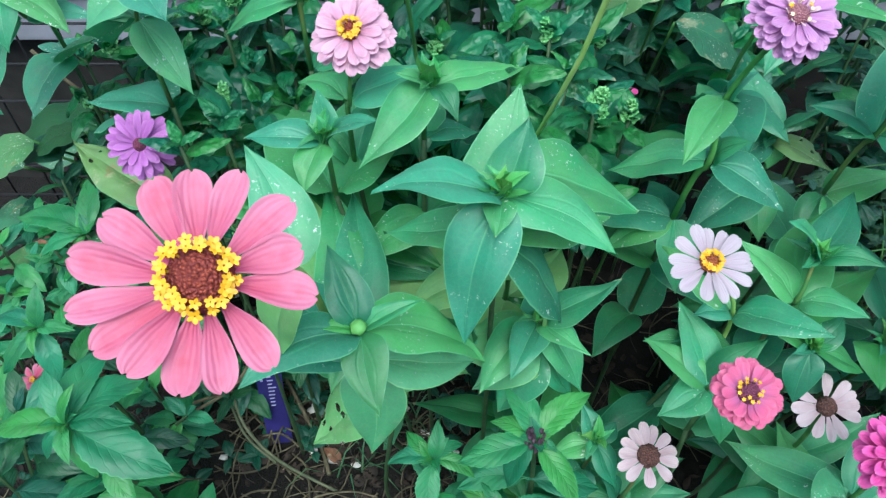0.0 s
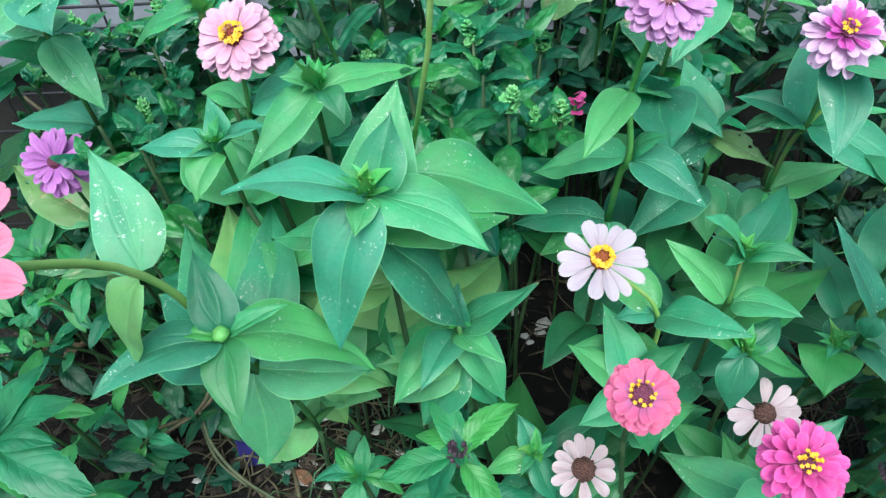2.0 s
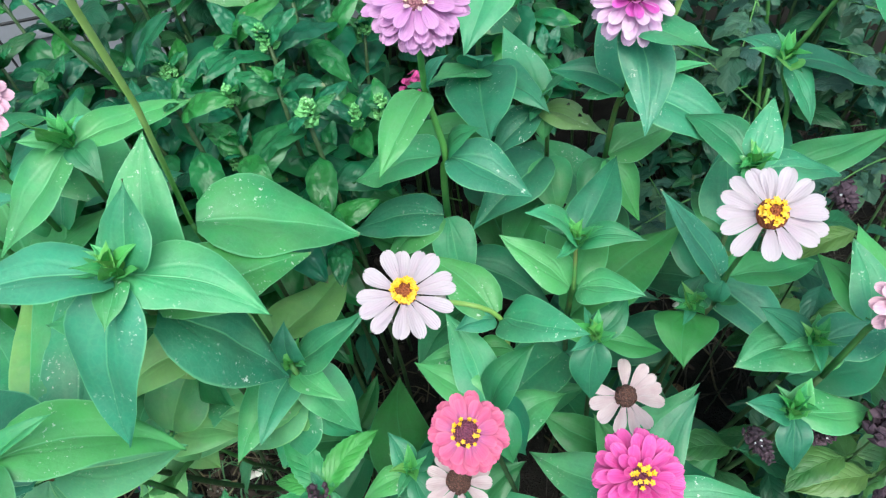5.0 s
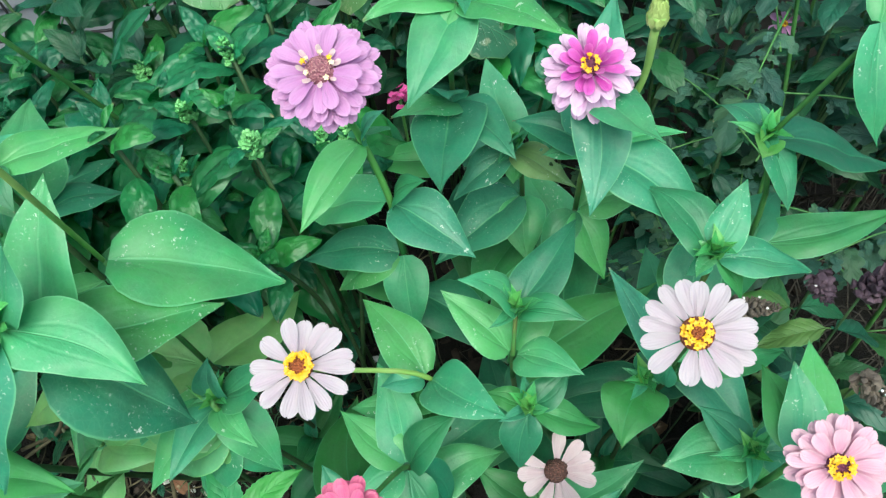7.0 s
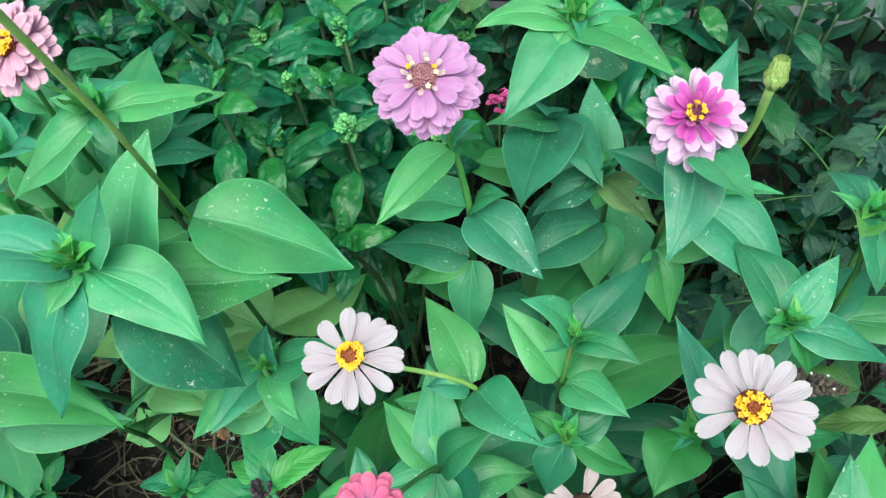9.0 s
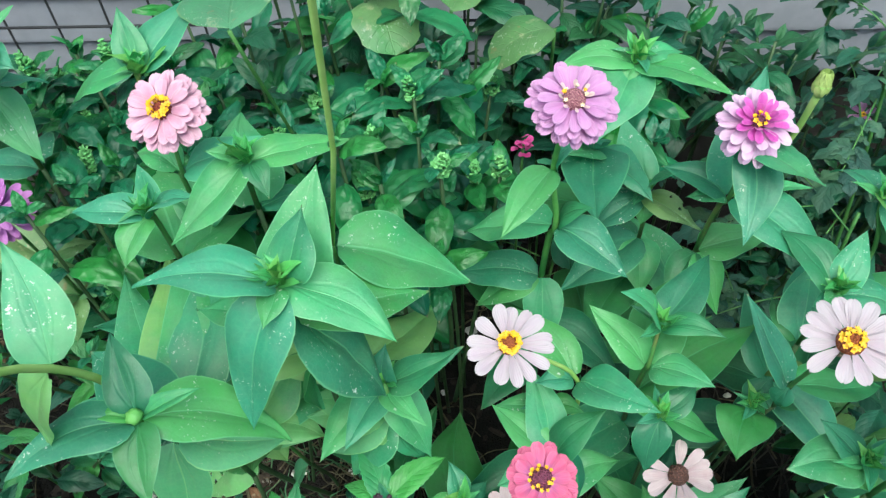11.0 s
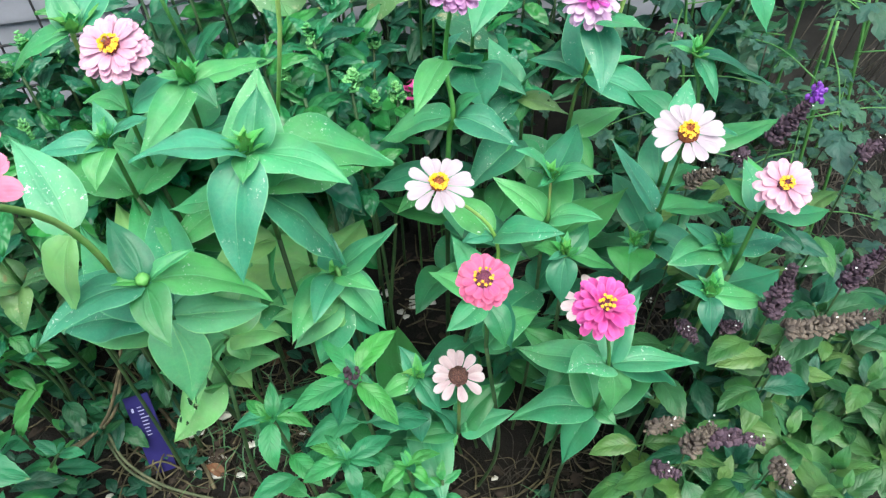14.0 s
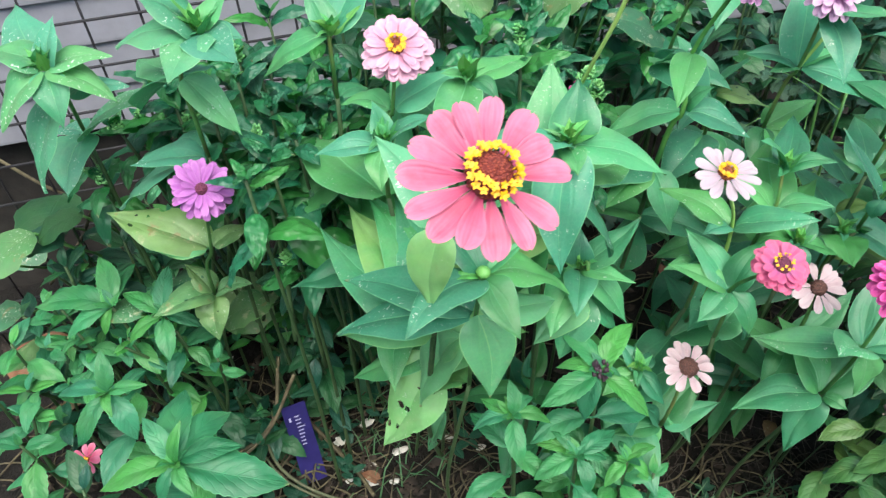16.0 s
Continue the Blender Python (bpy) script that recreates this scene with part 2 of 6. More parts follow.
PETAL = {
    "coral": petal_material("coral_petal", (0.46, 0.060, 0.155), (0.62, 0.190, 0.310), (0.52, 0.062, 0.130)),
    "pink": petal_material("pink_petal", (0.58, 0.28, 0.41), (0.68, 0.42, 0.54), (0.56, 0.235, 0.37)),
    "lilac": petal_material("lilac_petal", (0.45, 0.19, 0.44), (0.55, 0.285, 0.525), (0.47, 0.19, 0.43)),
    "mauve": petal_material("mauve_petal", (0.54, 0.225, 0.485), (0.68, 0.49, 0.65), (0.54, 0.24, 0.50)),
    "magenta": petal_material("magenta_petal", (0.42, 0.035, 0.30), (0.62, 0.12, 0.48), (0.40, 0.02, 0.28)),
    "white": petal_material("white_petal", (0.40, 0.325, 0.375), (0.47, 0.41, 0.45), (0.46, 0.345, 0.43)),
    "rose": petal_material("rose_petal", (0.38, 0.12, 0.32), (0.60, 0.115, 0.245), (0.58, 0.085, 0.22)),
    "hotpink": petal_material("hot_pink_petal", (0.50, 0.035, 0.25), (0.66, 0.090, 0.370), (0.56, 0.035, 0.25)),
    "faded": petal_material("faded_petal", (0.42, 0.32, 0.355), (0.56, 0.45, 0.485), (0.44, 0.30, 0.33)),
    "palepink": petal_material("pale_pink_petal", (0.58, 0.27, 0.39), (0.66, 0.43, 0.51), (0.58, 0.27, 0.39)),
    "cream": petal_material("cream_petal", (0.56, 0.36, 0.40), (0.70, 0.58, 0.52), (0.62, 0.40, 0.48)),
    "purple": petal_material("purple_petal", (0.42, 0.14, 0.46), (0.50, 0.19, 0.52), (0.36, 0.09, 0.40)),
}
def disc_material(name, a, b_):
    m, t, b = material(name, 0.7)
    c = node(t, "TexCoord").outputs["Object"]
    vor = node(t, "TexVoronoi", {"Vector": c, "Scale": 900.0})
    col = mixc(t, step(t, vor.outputs["Distance"], 0.1, 0.6), b_, a)
    col = mixc(t, maths(t, "MULTIPLY", step(t, noisy(t, 200, 3), 0.4, 0.7), 0.4), col, a)
    t.links.new(col, b.inputs["Base Color"])
    h = maths(t, "SUBTRACT", 1.0, vor.outputs["Distance"])
    t.links.new(node(t, "Bump", {"Height": h, "Strength": 1.0, "Distance": 0.0012}).outputs[0], b.inputs["Normal"])
    return m


DISC = {
    "red": disc_material("red_brown_disc", (0.15, 0.018, 0.012), (0.36, 0.075, 0.04)),
    "orange": disc_material("orange_brown_disc", (0.22, 0.05, 0.012), (0.42, 0.12, 0.03)),
    "brown": disc_material("dark_brown_disc", (0.060, 0.024, 0.020), (0.20, 0.085, 0.060)),
    "dusky": disc_material("dusky_pink_disc", (0.26, 0.09, 0.12), (0.50, 0.26, 0.26)),
    "plum": disc_material("plum_disc", (0.11, 0.02, 0.05), (0.24, 0.05, 0.10)),
}
YELLOW = stem_material("yellow_floret", (0.66, 0.32, 0.006), (0.82, 0.50, 0.015), 0.5)
CREAM = stem_material("cream_floret", (0.75, 0.6, 0.32), (0.82, 0.74, 0.55), 0.5)


def soil_material():
    m, t, b = material("dark_shaded_soil", 0.95)
    a, c, f = noisy(t, 9, 5, 0.65), noisy(t, 70, 5, 0.7), noisy(t, 420, 3)
    # dark soil taken nearer black, so the colour holds the plants' shade too
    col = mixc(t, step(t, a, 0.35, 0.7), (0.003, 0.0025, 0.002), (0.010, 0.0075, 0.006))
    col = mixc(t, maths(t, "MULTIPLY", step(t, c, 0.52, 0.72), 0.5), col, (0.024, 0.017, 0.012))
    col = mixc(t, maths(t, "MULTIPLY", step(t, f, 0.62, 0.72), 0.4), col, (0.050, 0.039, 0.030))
    t.links.new(col, b.inputs["Base Color"])
    h = maths(t, "ADD", maths(t, "MULTIPLY", c, 1.5), f)
    t.links.new(node(t, "Bump", {"Height": h, "Strength": 0.9, "Distance": 0.006}).outputs[0], b.inputs["Normal"])
    return m


def plain_material(name, a, b_, rough, scale=60.0, bump=0.2, depth=0.001):
    m, t, b = material(name, rough)
    n = noisy(t, scale, 5, 0.6)
    big = noisy(t, scale / 8, 3)
    col = mixc(t, step(t, maths(t, "ADD", maths(t, "MULTIPLY", n, 0.5), maths(t, "MULTIPLY", big, 0.5)), 0.35, 0.65), a, b_)
    t.links.new(col, b.inputs["Base Color"])
    t.links.new(node(t, "Bump", {"Height": n, "Strength": bump, "Distance": depth}).outputs[0], b.inputs["Normal"])
    return m


SOIL = soil_material()
SIDING = plain_material("grey_siding", (0.21, 0.215, 0.25), (0.26, 0.265, 0.31), 0.45, 40, 0.1)
# foundation near black: shade of the gap under the siding is in its colour
FOUNDATION = plain_material("darkened_concrete", (0.014, 0.013, 0.012), (0.034, 0.031, 0.028), 0.9, 50, 0.6, 0.003)
WIRE = plain_material("black_wire", (0.006, 0.006, 0.009), (0.014, 0.014, 0.019), 0.7, 90)
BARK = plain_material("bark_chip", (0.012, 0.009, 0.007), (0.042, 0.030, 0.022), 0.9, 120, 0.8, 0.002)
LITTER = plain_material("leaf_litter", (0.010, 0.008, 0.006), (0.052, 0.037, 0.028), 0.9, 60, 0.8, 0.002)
TWIG = plain_material("dry_twig", (0.022, 0.019, 0.016), (0.085, 0.074, 0.060), 0.85, 120, 0.5)
STONE = plain_material("pale_stone", (0.52, 0.50, 0.47), (0.78, 0.77, 0.75), 0.8, 90, 0.4)
# grey of the out-of-view walls added to block low sky light
SKY_BLOCKER = plain_material("unseen_wall_grey", (0.10, 0.10, 0.095), (0.17, 0.165, 0.16), 0.85, 20, 0.3)
LABEL_BLUE = plain_material("blue_plastic", (0.020, 0.017, 0.115), (0.032, 0.027, 0.17), 0.45, 50, 0.05)
LABEL_WHITE = plain_material("white_print", (0.40, 0.40, 0.62), (0.5, 0.5, 0.72), 0.5, 80, 0.05)


# ---- mesh helpers ----
def mesh_object(name, verts, faces, mat, parent=None, label="", uvs=None, smooth=True):
    me = bpy.data.meshes.new(name)
    me.from_pydata([tuple(v) for v in verts], [], faces)
    if uvs is not None:
        layer = me.uv_layers.new(name="UVMap")
        flat = np.array([uvs[i] for f in faces for i in f], dtype=np.float32).ravel()
        layer.data.foreach_set("uv", flat)
    if smooth:
        me.polygons.foreach_set("use_smooth", [True] * len(faces))
    me.materials.append(mat)
    me.update()
    ob = new(name, me)
    ob.parent = parent
    if label:
        ob["label"] = label
    return ob


def shared(name, me, parent, m):
    ob = new(name, me)
    ob.parent = parent
    ob.matrix_basis = m
    return ob


def tube(points, radii, sides=7, cap=True):
    """Verts and faces of a round tube along points."""
    pts = [Vector(p) for p in points]
    verts, faces = [], []
    side = Vector((1, 0, 0))
    for i, p in enumerate(pts):
        d = (pts[min(i + 1, len(pts) - 1)] - pts[max(i - 1, 0)]).normalized()
        side = (side - d * side.dot(d))
        if side.length < 1e-4:
            side = d.orthogonal()
        side.normalize()
        up = d.cross(side)
        for k in range(sides):
            a = 2 * math.pi * k / sides
            verts.append(p + (side * math.cos(a) + up * math.sin(a)) * radii[i])
    for i in range(len(pts) - 1):
        for k in range(sides):
            a, b = i * sides + k, i * sides + (k + 1) % sides
            faces.append((a, b, b + sides, a + sides))
    if cap:
        faces.append(tuple(range(sides))[::-1])
        faces.append(tuple(range((len(pts) - 1) * sides, len(pts) * sides)))
    return verts, faces


def curve_points(path, n=6):
    """A smooth line through the points of path."""
    p = [Vector(q) for q in path]
    p = [p[0] * 2 - p[1]] + p + [p[-1] * 2 - p[-2]]
    out = []
    for i in range(1, len(p) - 2):
        for k in range(n):
            s = k / n
            out.append(0.5 * (2 * p[i] + (p[i + 1] - p[i - 1]) * s + (2 * p[i - 1] - 5 * p[i] + 4 * p[i + 1] - p[i + 2]) * s * s + (3 * p[i] - 3 * p[i + 1] + p[i + 2] - p[i - 1]) * s ** 3))
    return out + [p[-2]]


def join(*groups):
    verts, faces = [], []
    for v, f in groups:
        n = len(verts)
        verts += list(v)
        faces += [tuple(i + n for i in q) for q in f]
    return verts, faces


def blade(length, rise, width, arch=0.01, kind="zinnia", fold=0.16, seed=0, nu=12, eaten=0):
    """A leaf along +x from the origin: verts, faces, uvs. width is a share of its length."""
    rnd = random.Random(seed)
    size = math.hypot(length, rise)
    half = width * size / 2
    lean = Vector((length, 0, rise)).normalized()
    up = Vector((-lean.z, 0, lean.x))
    cols = (-1, -0.62, -0.28, 0, 0.28, 0.62, 1)
    if kind == "zinnia":
        cols = (-1, -0.84, -0.6, -0.34, -0.11, 0, 0.11, 0.34, 0.6, 0.84, 1)
    elif kind in ("basil", "curly"):
        cols = tuple(k / 6 - 1 for k in range(13))
    if eaten:
        cols, nu = tuple(k / 20 - 1 for k in range(41)), 72
    sway, roll = rnd.uniform(-0.09, 0.09), rnd.uniform(-0.22, 0.22)
    if kind == "zinnia":
        fold, arch = fold * rnd.uniform(0.7, 2.5), arch * rnd.uniform(0.35, 0.85)
    skew, own = rnd.uniform(-0.07, 0.07), rnd.uniform(0, 50)
    ph, wob = rnd.uniform(0, 6), rnd.uniform(0.4, 1.0)
    bites = [(rnd.uniform(0.3, 0.85), rnd.uniform(-0.7, 0.7), rnd.uniform(0.010, 0.028)) for _ in range(eaten)] + [(rnd.uniform(0.4, 0.8), rnd.choice((-1, 1)), rnd.uniform(0.03, 0.06)) for _ in range(eaten // 3)]
    verts, uvs, faces = [], [], []
    for i in range(nu):
        u = i / (nu - 1)
        if kind == "zinnia":
            w = 2.78 * (u + 0.02) ** 0.50 * max(1 - u, 0) ** 1.18
        elif kind == "basil":
            s = max(0.0, (u - 0.08) / 0.92)
            w = 2.35 * s ** 0.62 * max(1 - s, 0) ** 0.95
            w = max(w, 0.07 if u < 0.3 else 0.0) * (1 + (0.05 if i % 2 else -0.03) * (0.1 < u < 0.95))
        elif kind == "curly":
            s = max(0.0, (u - 0.06) / 0.94)
            w = 2.2 * s ** 0.6 * max(1 - s, 0) ** 0.85 * (1 + 0.025 * math.sin(u * 31 + ph))
        elif kind == "lobed":
            s = max(0.0, (u - 0.05) / 0.95)
            w = 2.3 * s ** 0.55 * max(1 - s, 0) ** 0.8 * (0.5 + 0.5 * abs(math.cos(s * 8.2)))
        elif kind == "round":
            w = 2.0 * math.sqrt(max(u * (1 - u), 0)) * (1 + 0.06 * math.sin(u * 21 + ph))
        else:
            w = 1.0 * (1 - u) ** 0.6
        droop = arch * 2.7 * (1 - u) * u ** 0.85 + 0.02 * size * math.sin(u * 5 + ph) * u * (1 - u) * 4 * wob
        line = lean * (u * size) + up * droop + Vector((0, sway * size * math.sin(u * 3), 0))
        for c in cols:
            y = c * half * w * (1 + skew * (1 if c > 0 else -1))
            f = fold * (1 - 0.5 * u)
            z = abs(y) * f - (c * c) * half * w * 0.12 * (0.3 + u)
            z += wob * 0.09 * half * math.sin(u * 10 + ph + (2 if c > 0 else 0)) * abs(c) ** 1.8
            z += (0.11 if kind == "zinnia" else 0.09) * half * w * math.sin(math.pi * abs(c)) * (1 - 0.5 * u)
            z += (0.026 * noise.noise(Vector((u * 4.5, c * 1.6, own))) + 0.006 * noise.noise(Vector((u * 9, c * 3.2, own + 3)))) * size
            if kind == "basil":
                z += 0.0045 * size * math.sin((u - 0.35 * abs(c)) * 34 + own) * abs(c) * (1 - abs(c)) * 3 * (u < 0.95)
            z += roll * y * (0.3 + 0.7 * u)
            if kind == "curly":
                z += size * ((0.040 * noise.noise(Vector((u * 11, c * 4.6, own))) + 0.016 * noise.noise(Vector((u * 22, c * 9, own + 9)))) * (1.1 - c * c) - 0.14 * u * u - 0.05 * c * c + 0.010 * c * c * math.sin(u * 23 + ph + c))
            verts.append(line + Vector((0, y, 0)) + up * z)
            uvs.append((u, c * 0.5 + 0.5))
    n = len(cols)
    for i in range(nu - 1):
        for k in range(n - 1):
            a = i * n + k
            if eaten:
                u, c = (i + 0.5) / (nu - 1), cols[k] + 0.025
                if any(math.hypot((u - p) * size, (c - q) * half * 0.8) < r * size for p, q, r in bites):
                    continue
            faces.append((a, a + n, a + n + 1, a + 1))
    return verts, faces, uvs


def petal(length, width, curl=0.0, cup=0.2, seed=0, notch=0.03, claw=0.34):
    """A ray petal along +x, spoon-shaped with a rounded, slightly notched end."""
    rnd = random.Random(seed)
    cols = (-1, -0.66, -0.33, 0, 0.33, 0.66, 1)
    steps = (0, 0.14, 0.28, 0.42, 0.56, 0.68, 0.78, 0.86, 0.92, 0.965, 0.99, 1.0)
    verts, faces, uvs = [], [], []
    ph, side, bend = rnd.uniform(0, 6), rnd.uniform(-0.06, 0.06), rnd.uniform(0.15, 0.5)
    for u in steps:
        w = claw + (1 - claw) * math.sin(min(u, 0.72) / 0.72 * math.pi / 2) ** 1.4
        if u > 0.72:
            w *= math.sqrt(max(0.03, 1 - ((u - 0.72) / 0.281) ** 2.2))
        for c in cols:
            y = c * width / 2 * w + side * length * u * u
            x = length * (u - notch * math.exp(-(c * 2.2 - side * 9) ** 2) * (u > 0.9) * (u - 0.9) * 10)
            z = curl * length * u * u + cup * abs(c) * width / 2 * w * (1 - 0.4 * u) + 0.035 * width * math.sin(c * 5 + u * 6 + ph) - bend * length * max(0, u - 0.55) ** 2 - 0.10 * width * (1 - c * c) * math.sin(u * 3.0)
            verts.append(Vector((x, y, z)))
            uvs.append((u, c * 0.5 + 0.5))
    n = len(cols)
    for i in range(len(steps) - 1):
        for k in range(n - 1):
            a = i * n + k
            faces.append((a, a + n, a + n + 1, a + 1))
    return verts, faces, uvs


def dome(radius, height, sides=20, rings=7, knobs=0.0, seed=1):
    rnd = random.Random(seed)
    verts, faces = [], []
    for i in range(rings):
        a = math.pi / 2 * i / (rings - 1)
        for k in range(sides):
            b = 2 * math.pi * (k + 0.5 * (i % 2)) / sides
            r = radius * math.cos(a) * (1 + knobs * rnd.uniform(-1, 1))
            verts.append(Vector((r * math.cos(b), r * math.sin(b), height * math.sin(a) + knobs * height * rnd.uniform(-0.5, 0.5))))
    for i in range(rings - 1):
        for k in range(sides):
            a, b = i * sides + k, i * sides + (k + 1) % sides
            faces.append((a, b, b + sides, a + sides))
    n = len(verts)
    for k in range(sides):
        verts.append(Vector((0.55 * radius * math.cos(2 * math.pi * k / sides), 0.55 * radius * math.sin(2 * math.pi * k / sides), -height * 0.9)))
    for k in range(sides):
        a, b = k, (k + 1) % sides
        faces.append((b, a, n + a, n + b))
    faces.append(tuple(range(n, n + sides))[::-1])
    return verts, faces


def blob(radius, seed, squash=(1, 1, 1), rough=0.25):
    bm = bmesh.new()
    bmesh.ops.create_icosphere(bm, subdivisions=1, radius=radius)
    rnd = random.Random(seed)
    verts = [Vector([v.co[i] * squash[i] for i in range(3)]) * (1 + rnd.uniform(-rough, rough)) for v in bm.verts]
    faces = [tuple(v.index for v in f.verts) for f in bm.faces]
    bm.free()
    return verts, faces


def moved(group, m):
    return [m @ v for v in group[0]], group[1]


# ---- ground, house, fence ----
def ground_height(x, y):
    near = math.exp(-((x - 0.1) ** 2 + (y - 0.3) ** 2) / 3.0)
    h = noise.noise(Vector((x * 5, y * 5, 0))) * 0.014 + noise.noise(Vector((x * 22, y * 22, 3))) * 0.006
    return h * near + 0.03


def build_ground():
    inner = [-1.6 + 3.2 * i / 128 for i in range(129)]
    outer = [2, 3, 5, 9, 16, 30, 60, 120, 250]
    line = [-o for o in outer[::-1]] + inner + outer
    n = len(line)
    verts = [(x + 0.1, y + 0.2, ground_height(x + 0.1, y + 0.2)) for y in line for x in line]
    faces = [(j * n + i, j * n + i + 1, (j + 1) * n + i + 1, (j + 1) * n + i) for j in range(n - 1) for i in range(n - 1)]
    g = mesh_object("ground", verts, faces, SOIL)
    tagged(g, "dark garden soil, plant shade in its colour, with bits of mulch", "ground", kind="structure")


def box(x0, x1, y0, y1, z0, z1):
    v = [Vector((x, y, z)) for z in (z0, z1) for y in (y0, y1) for x in (x0, x1)]
    return v, [(0, 2, 3, 1), (4, 5, 7, 6), (0, 1, 5, 4), (1, 3, 7, 5), (3, 2, 6, 7), (2, 0, 4, 6)]


WALL_Y, WALL_Z, LAP = 0.80, 0.305, 0.058


def build_wall():
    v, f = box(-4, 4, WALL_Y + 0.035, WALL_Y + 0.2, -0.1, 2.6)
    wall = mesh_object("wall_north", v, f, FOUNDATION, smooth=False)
    tagged(wall, "house wall with pale grey lap siding over darkened base", "wall", kind="structure")
    v, f = [], []
    prof = [(0.0, 0.0), (0.0, 0.004), (0.007, LAP + 0.002), (0.034, LAP + 0.002), (0.034, 0.0)]
    for x in (-4, 4):
        v += [Vector((x, WALL_Y + a, b)) for a, b in prof]
    k = len(prof)
    f = [(i, (i + 1) % k, (i + 1) % k + k, i + k) for i in range(k)] + [tuple(range(k))[::-1], tuple(range(k, 2 * k))]
    first = mesh_object("board", v, f, SIDING, wall, smooth=False)
    first.location = (0, 0, WALL_Z)
    for i in range(1, 38):
        shared("board", first.data, wall, Matrix.Translation((0, 0, WALL_Z + LAP * i)))


def build_sky_blockers():
    """Unseen plain walls added behind and beside the bed to cut low sky light."""
    for name, x0, x1, y0, y1 in (("added_wall_south", -5, 5, -3.7, -3.5), ("added_wall_east", 4.2, 4.4, -3.5, 0.8), ("added_wall_west", -4.4, -4.2, -3.5, 0.8)):
        v, f = box(x0, x1, y0, y1, -0.1, 2.5)
        tagged(mesh_object(name, v, f, SKY_BLOCKER, smooth=False), "unseen added grey wall cutting low sky light", "wall", kind="structure")


FENCE_Y, CELL = 0.715, 0.0535


def build_fence():
    root = tagged(new("wire_fence"), "black welded wire mesh fence before the siding", "fence")
    root.location = (0, FENCE_Y, 0)
    v, f = tube([(0, 0, -0.05), (0, 0, 0.8)], [0.0014, 0.0014], 6)
    first = None
    for i in range(19):
        x = -0.318 + CELL * (i - 9)
        m = Matrix.Translation((x, 0, 0)) @ pose(0, 0, 0, 0, random.uniform(-0.6, 0.6), 0)
        if first is None:
            first = mesh_object("wire", v, f, WIRE, root)
            first.matrix_basis = m
        else:
            shared("wire", first.data, root, m)
    v, f = tube([(-0.85, 0, 0), (0.172, 0, 0)], [0.0016, 0.0016], 6)
    pv, pf = tube([(0.172, 0.006, -0.05), (0.172, 0.006, 0.95)], [0.0045, 0.0045], 8)
    mesh_object("post", pv, pf, WIRE, root)
    row = None
    for i in range(14):
        m = Matrix.Translation((0, -0.0028, 0.439 + CELL * (i - 7)))
        if row is None:
            row = mesh_object("wire", v, f, WIRE, root)
            row.matrix_basis = m
        else:
            shared("wire", row.data, root, m)


build_ground()
build_wall()
build_sky_blockers()
build_fence()

# ---- flowers ----
FLORET = {}


def floret_mesh(mat):
    if mat.name not in FLORET:
        v, f = tube([(0, 0, -0.0025), (0, 0, 0.001)], [0.0005, 0.0007], 5, False)
        for k in range(5):
            a = 2 * math.pi * k / 5
            m = pose(0, 0, 0.001, 0, 0, math.degrees(a)) @ pose(0, 0, 0, 0, -20, 0)
            pv = [Vector(p) for p in ((0.0003, -0.0004, 0), (0.0013, -0.0009, 0.0003), (0.0022, -0.0007, 0.0001), (0.0027, 0, -0.0003), (0.0022, 0.0007, 0.0001), (0.0013, 0.0009, 0.0003), (0.0003, 0.0004, 0))]
            v, f = join((v, f), ([m @ p for p in pv], [(0, 1, 2, 3, 4, 5, 6)]))
        ob = mesh_object("floret", v, f, mat)
        FLORET[mat.name] = ob.data
        bpy.data.objects.remove(ob)
    return FLORET[mat.name]


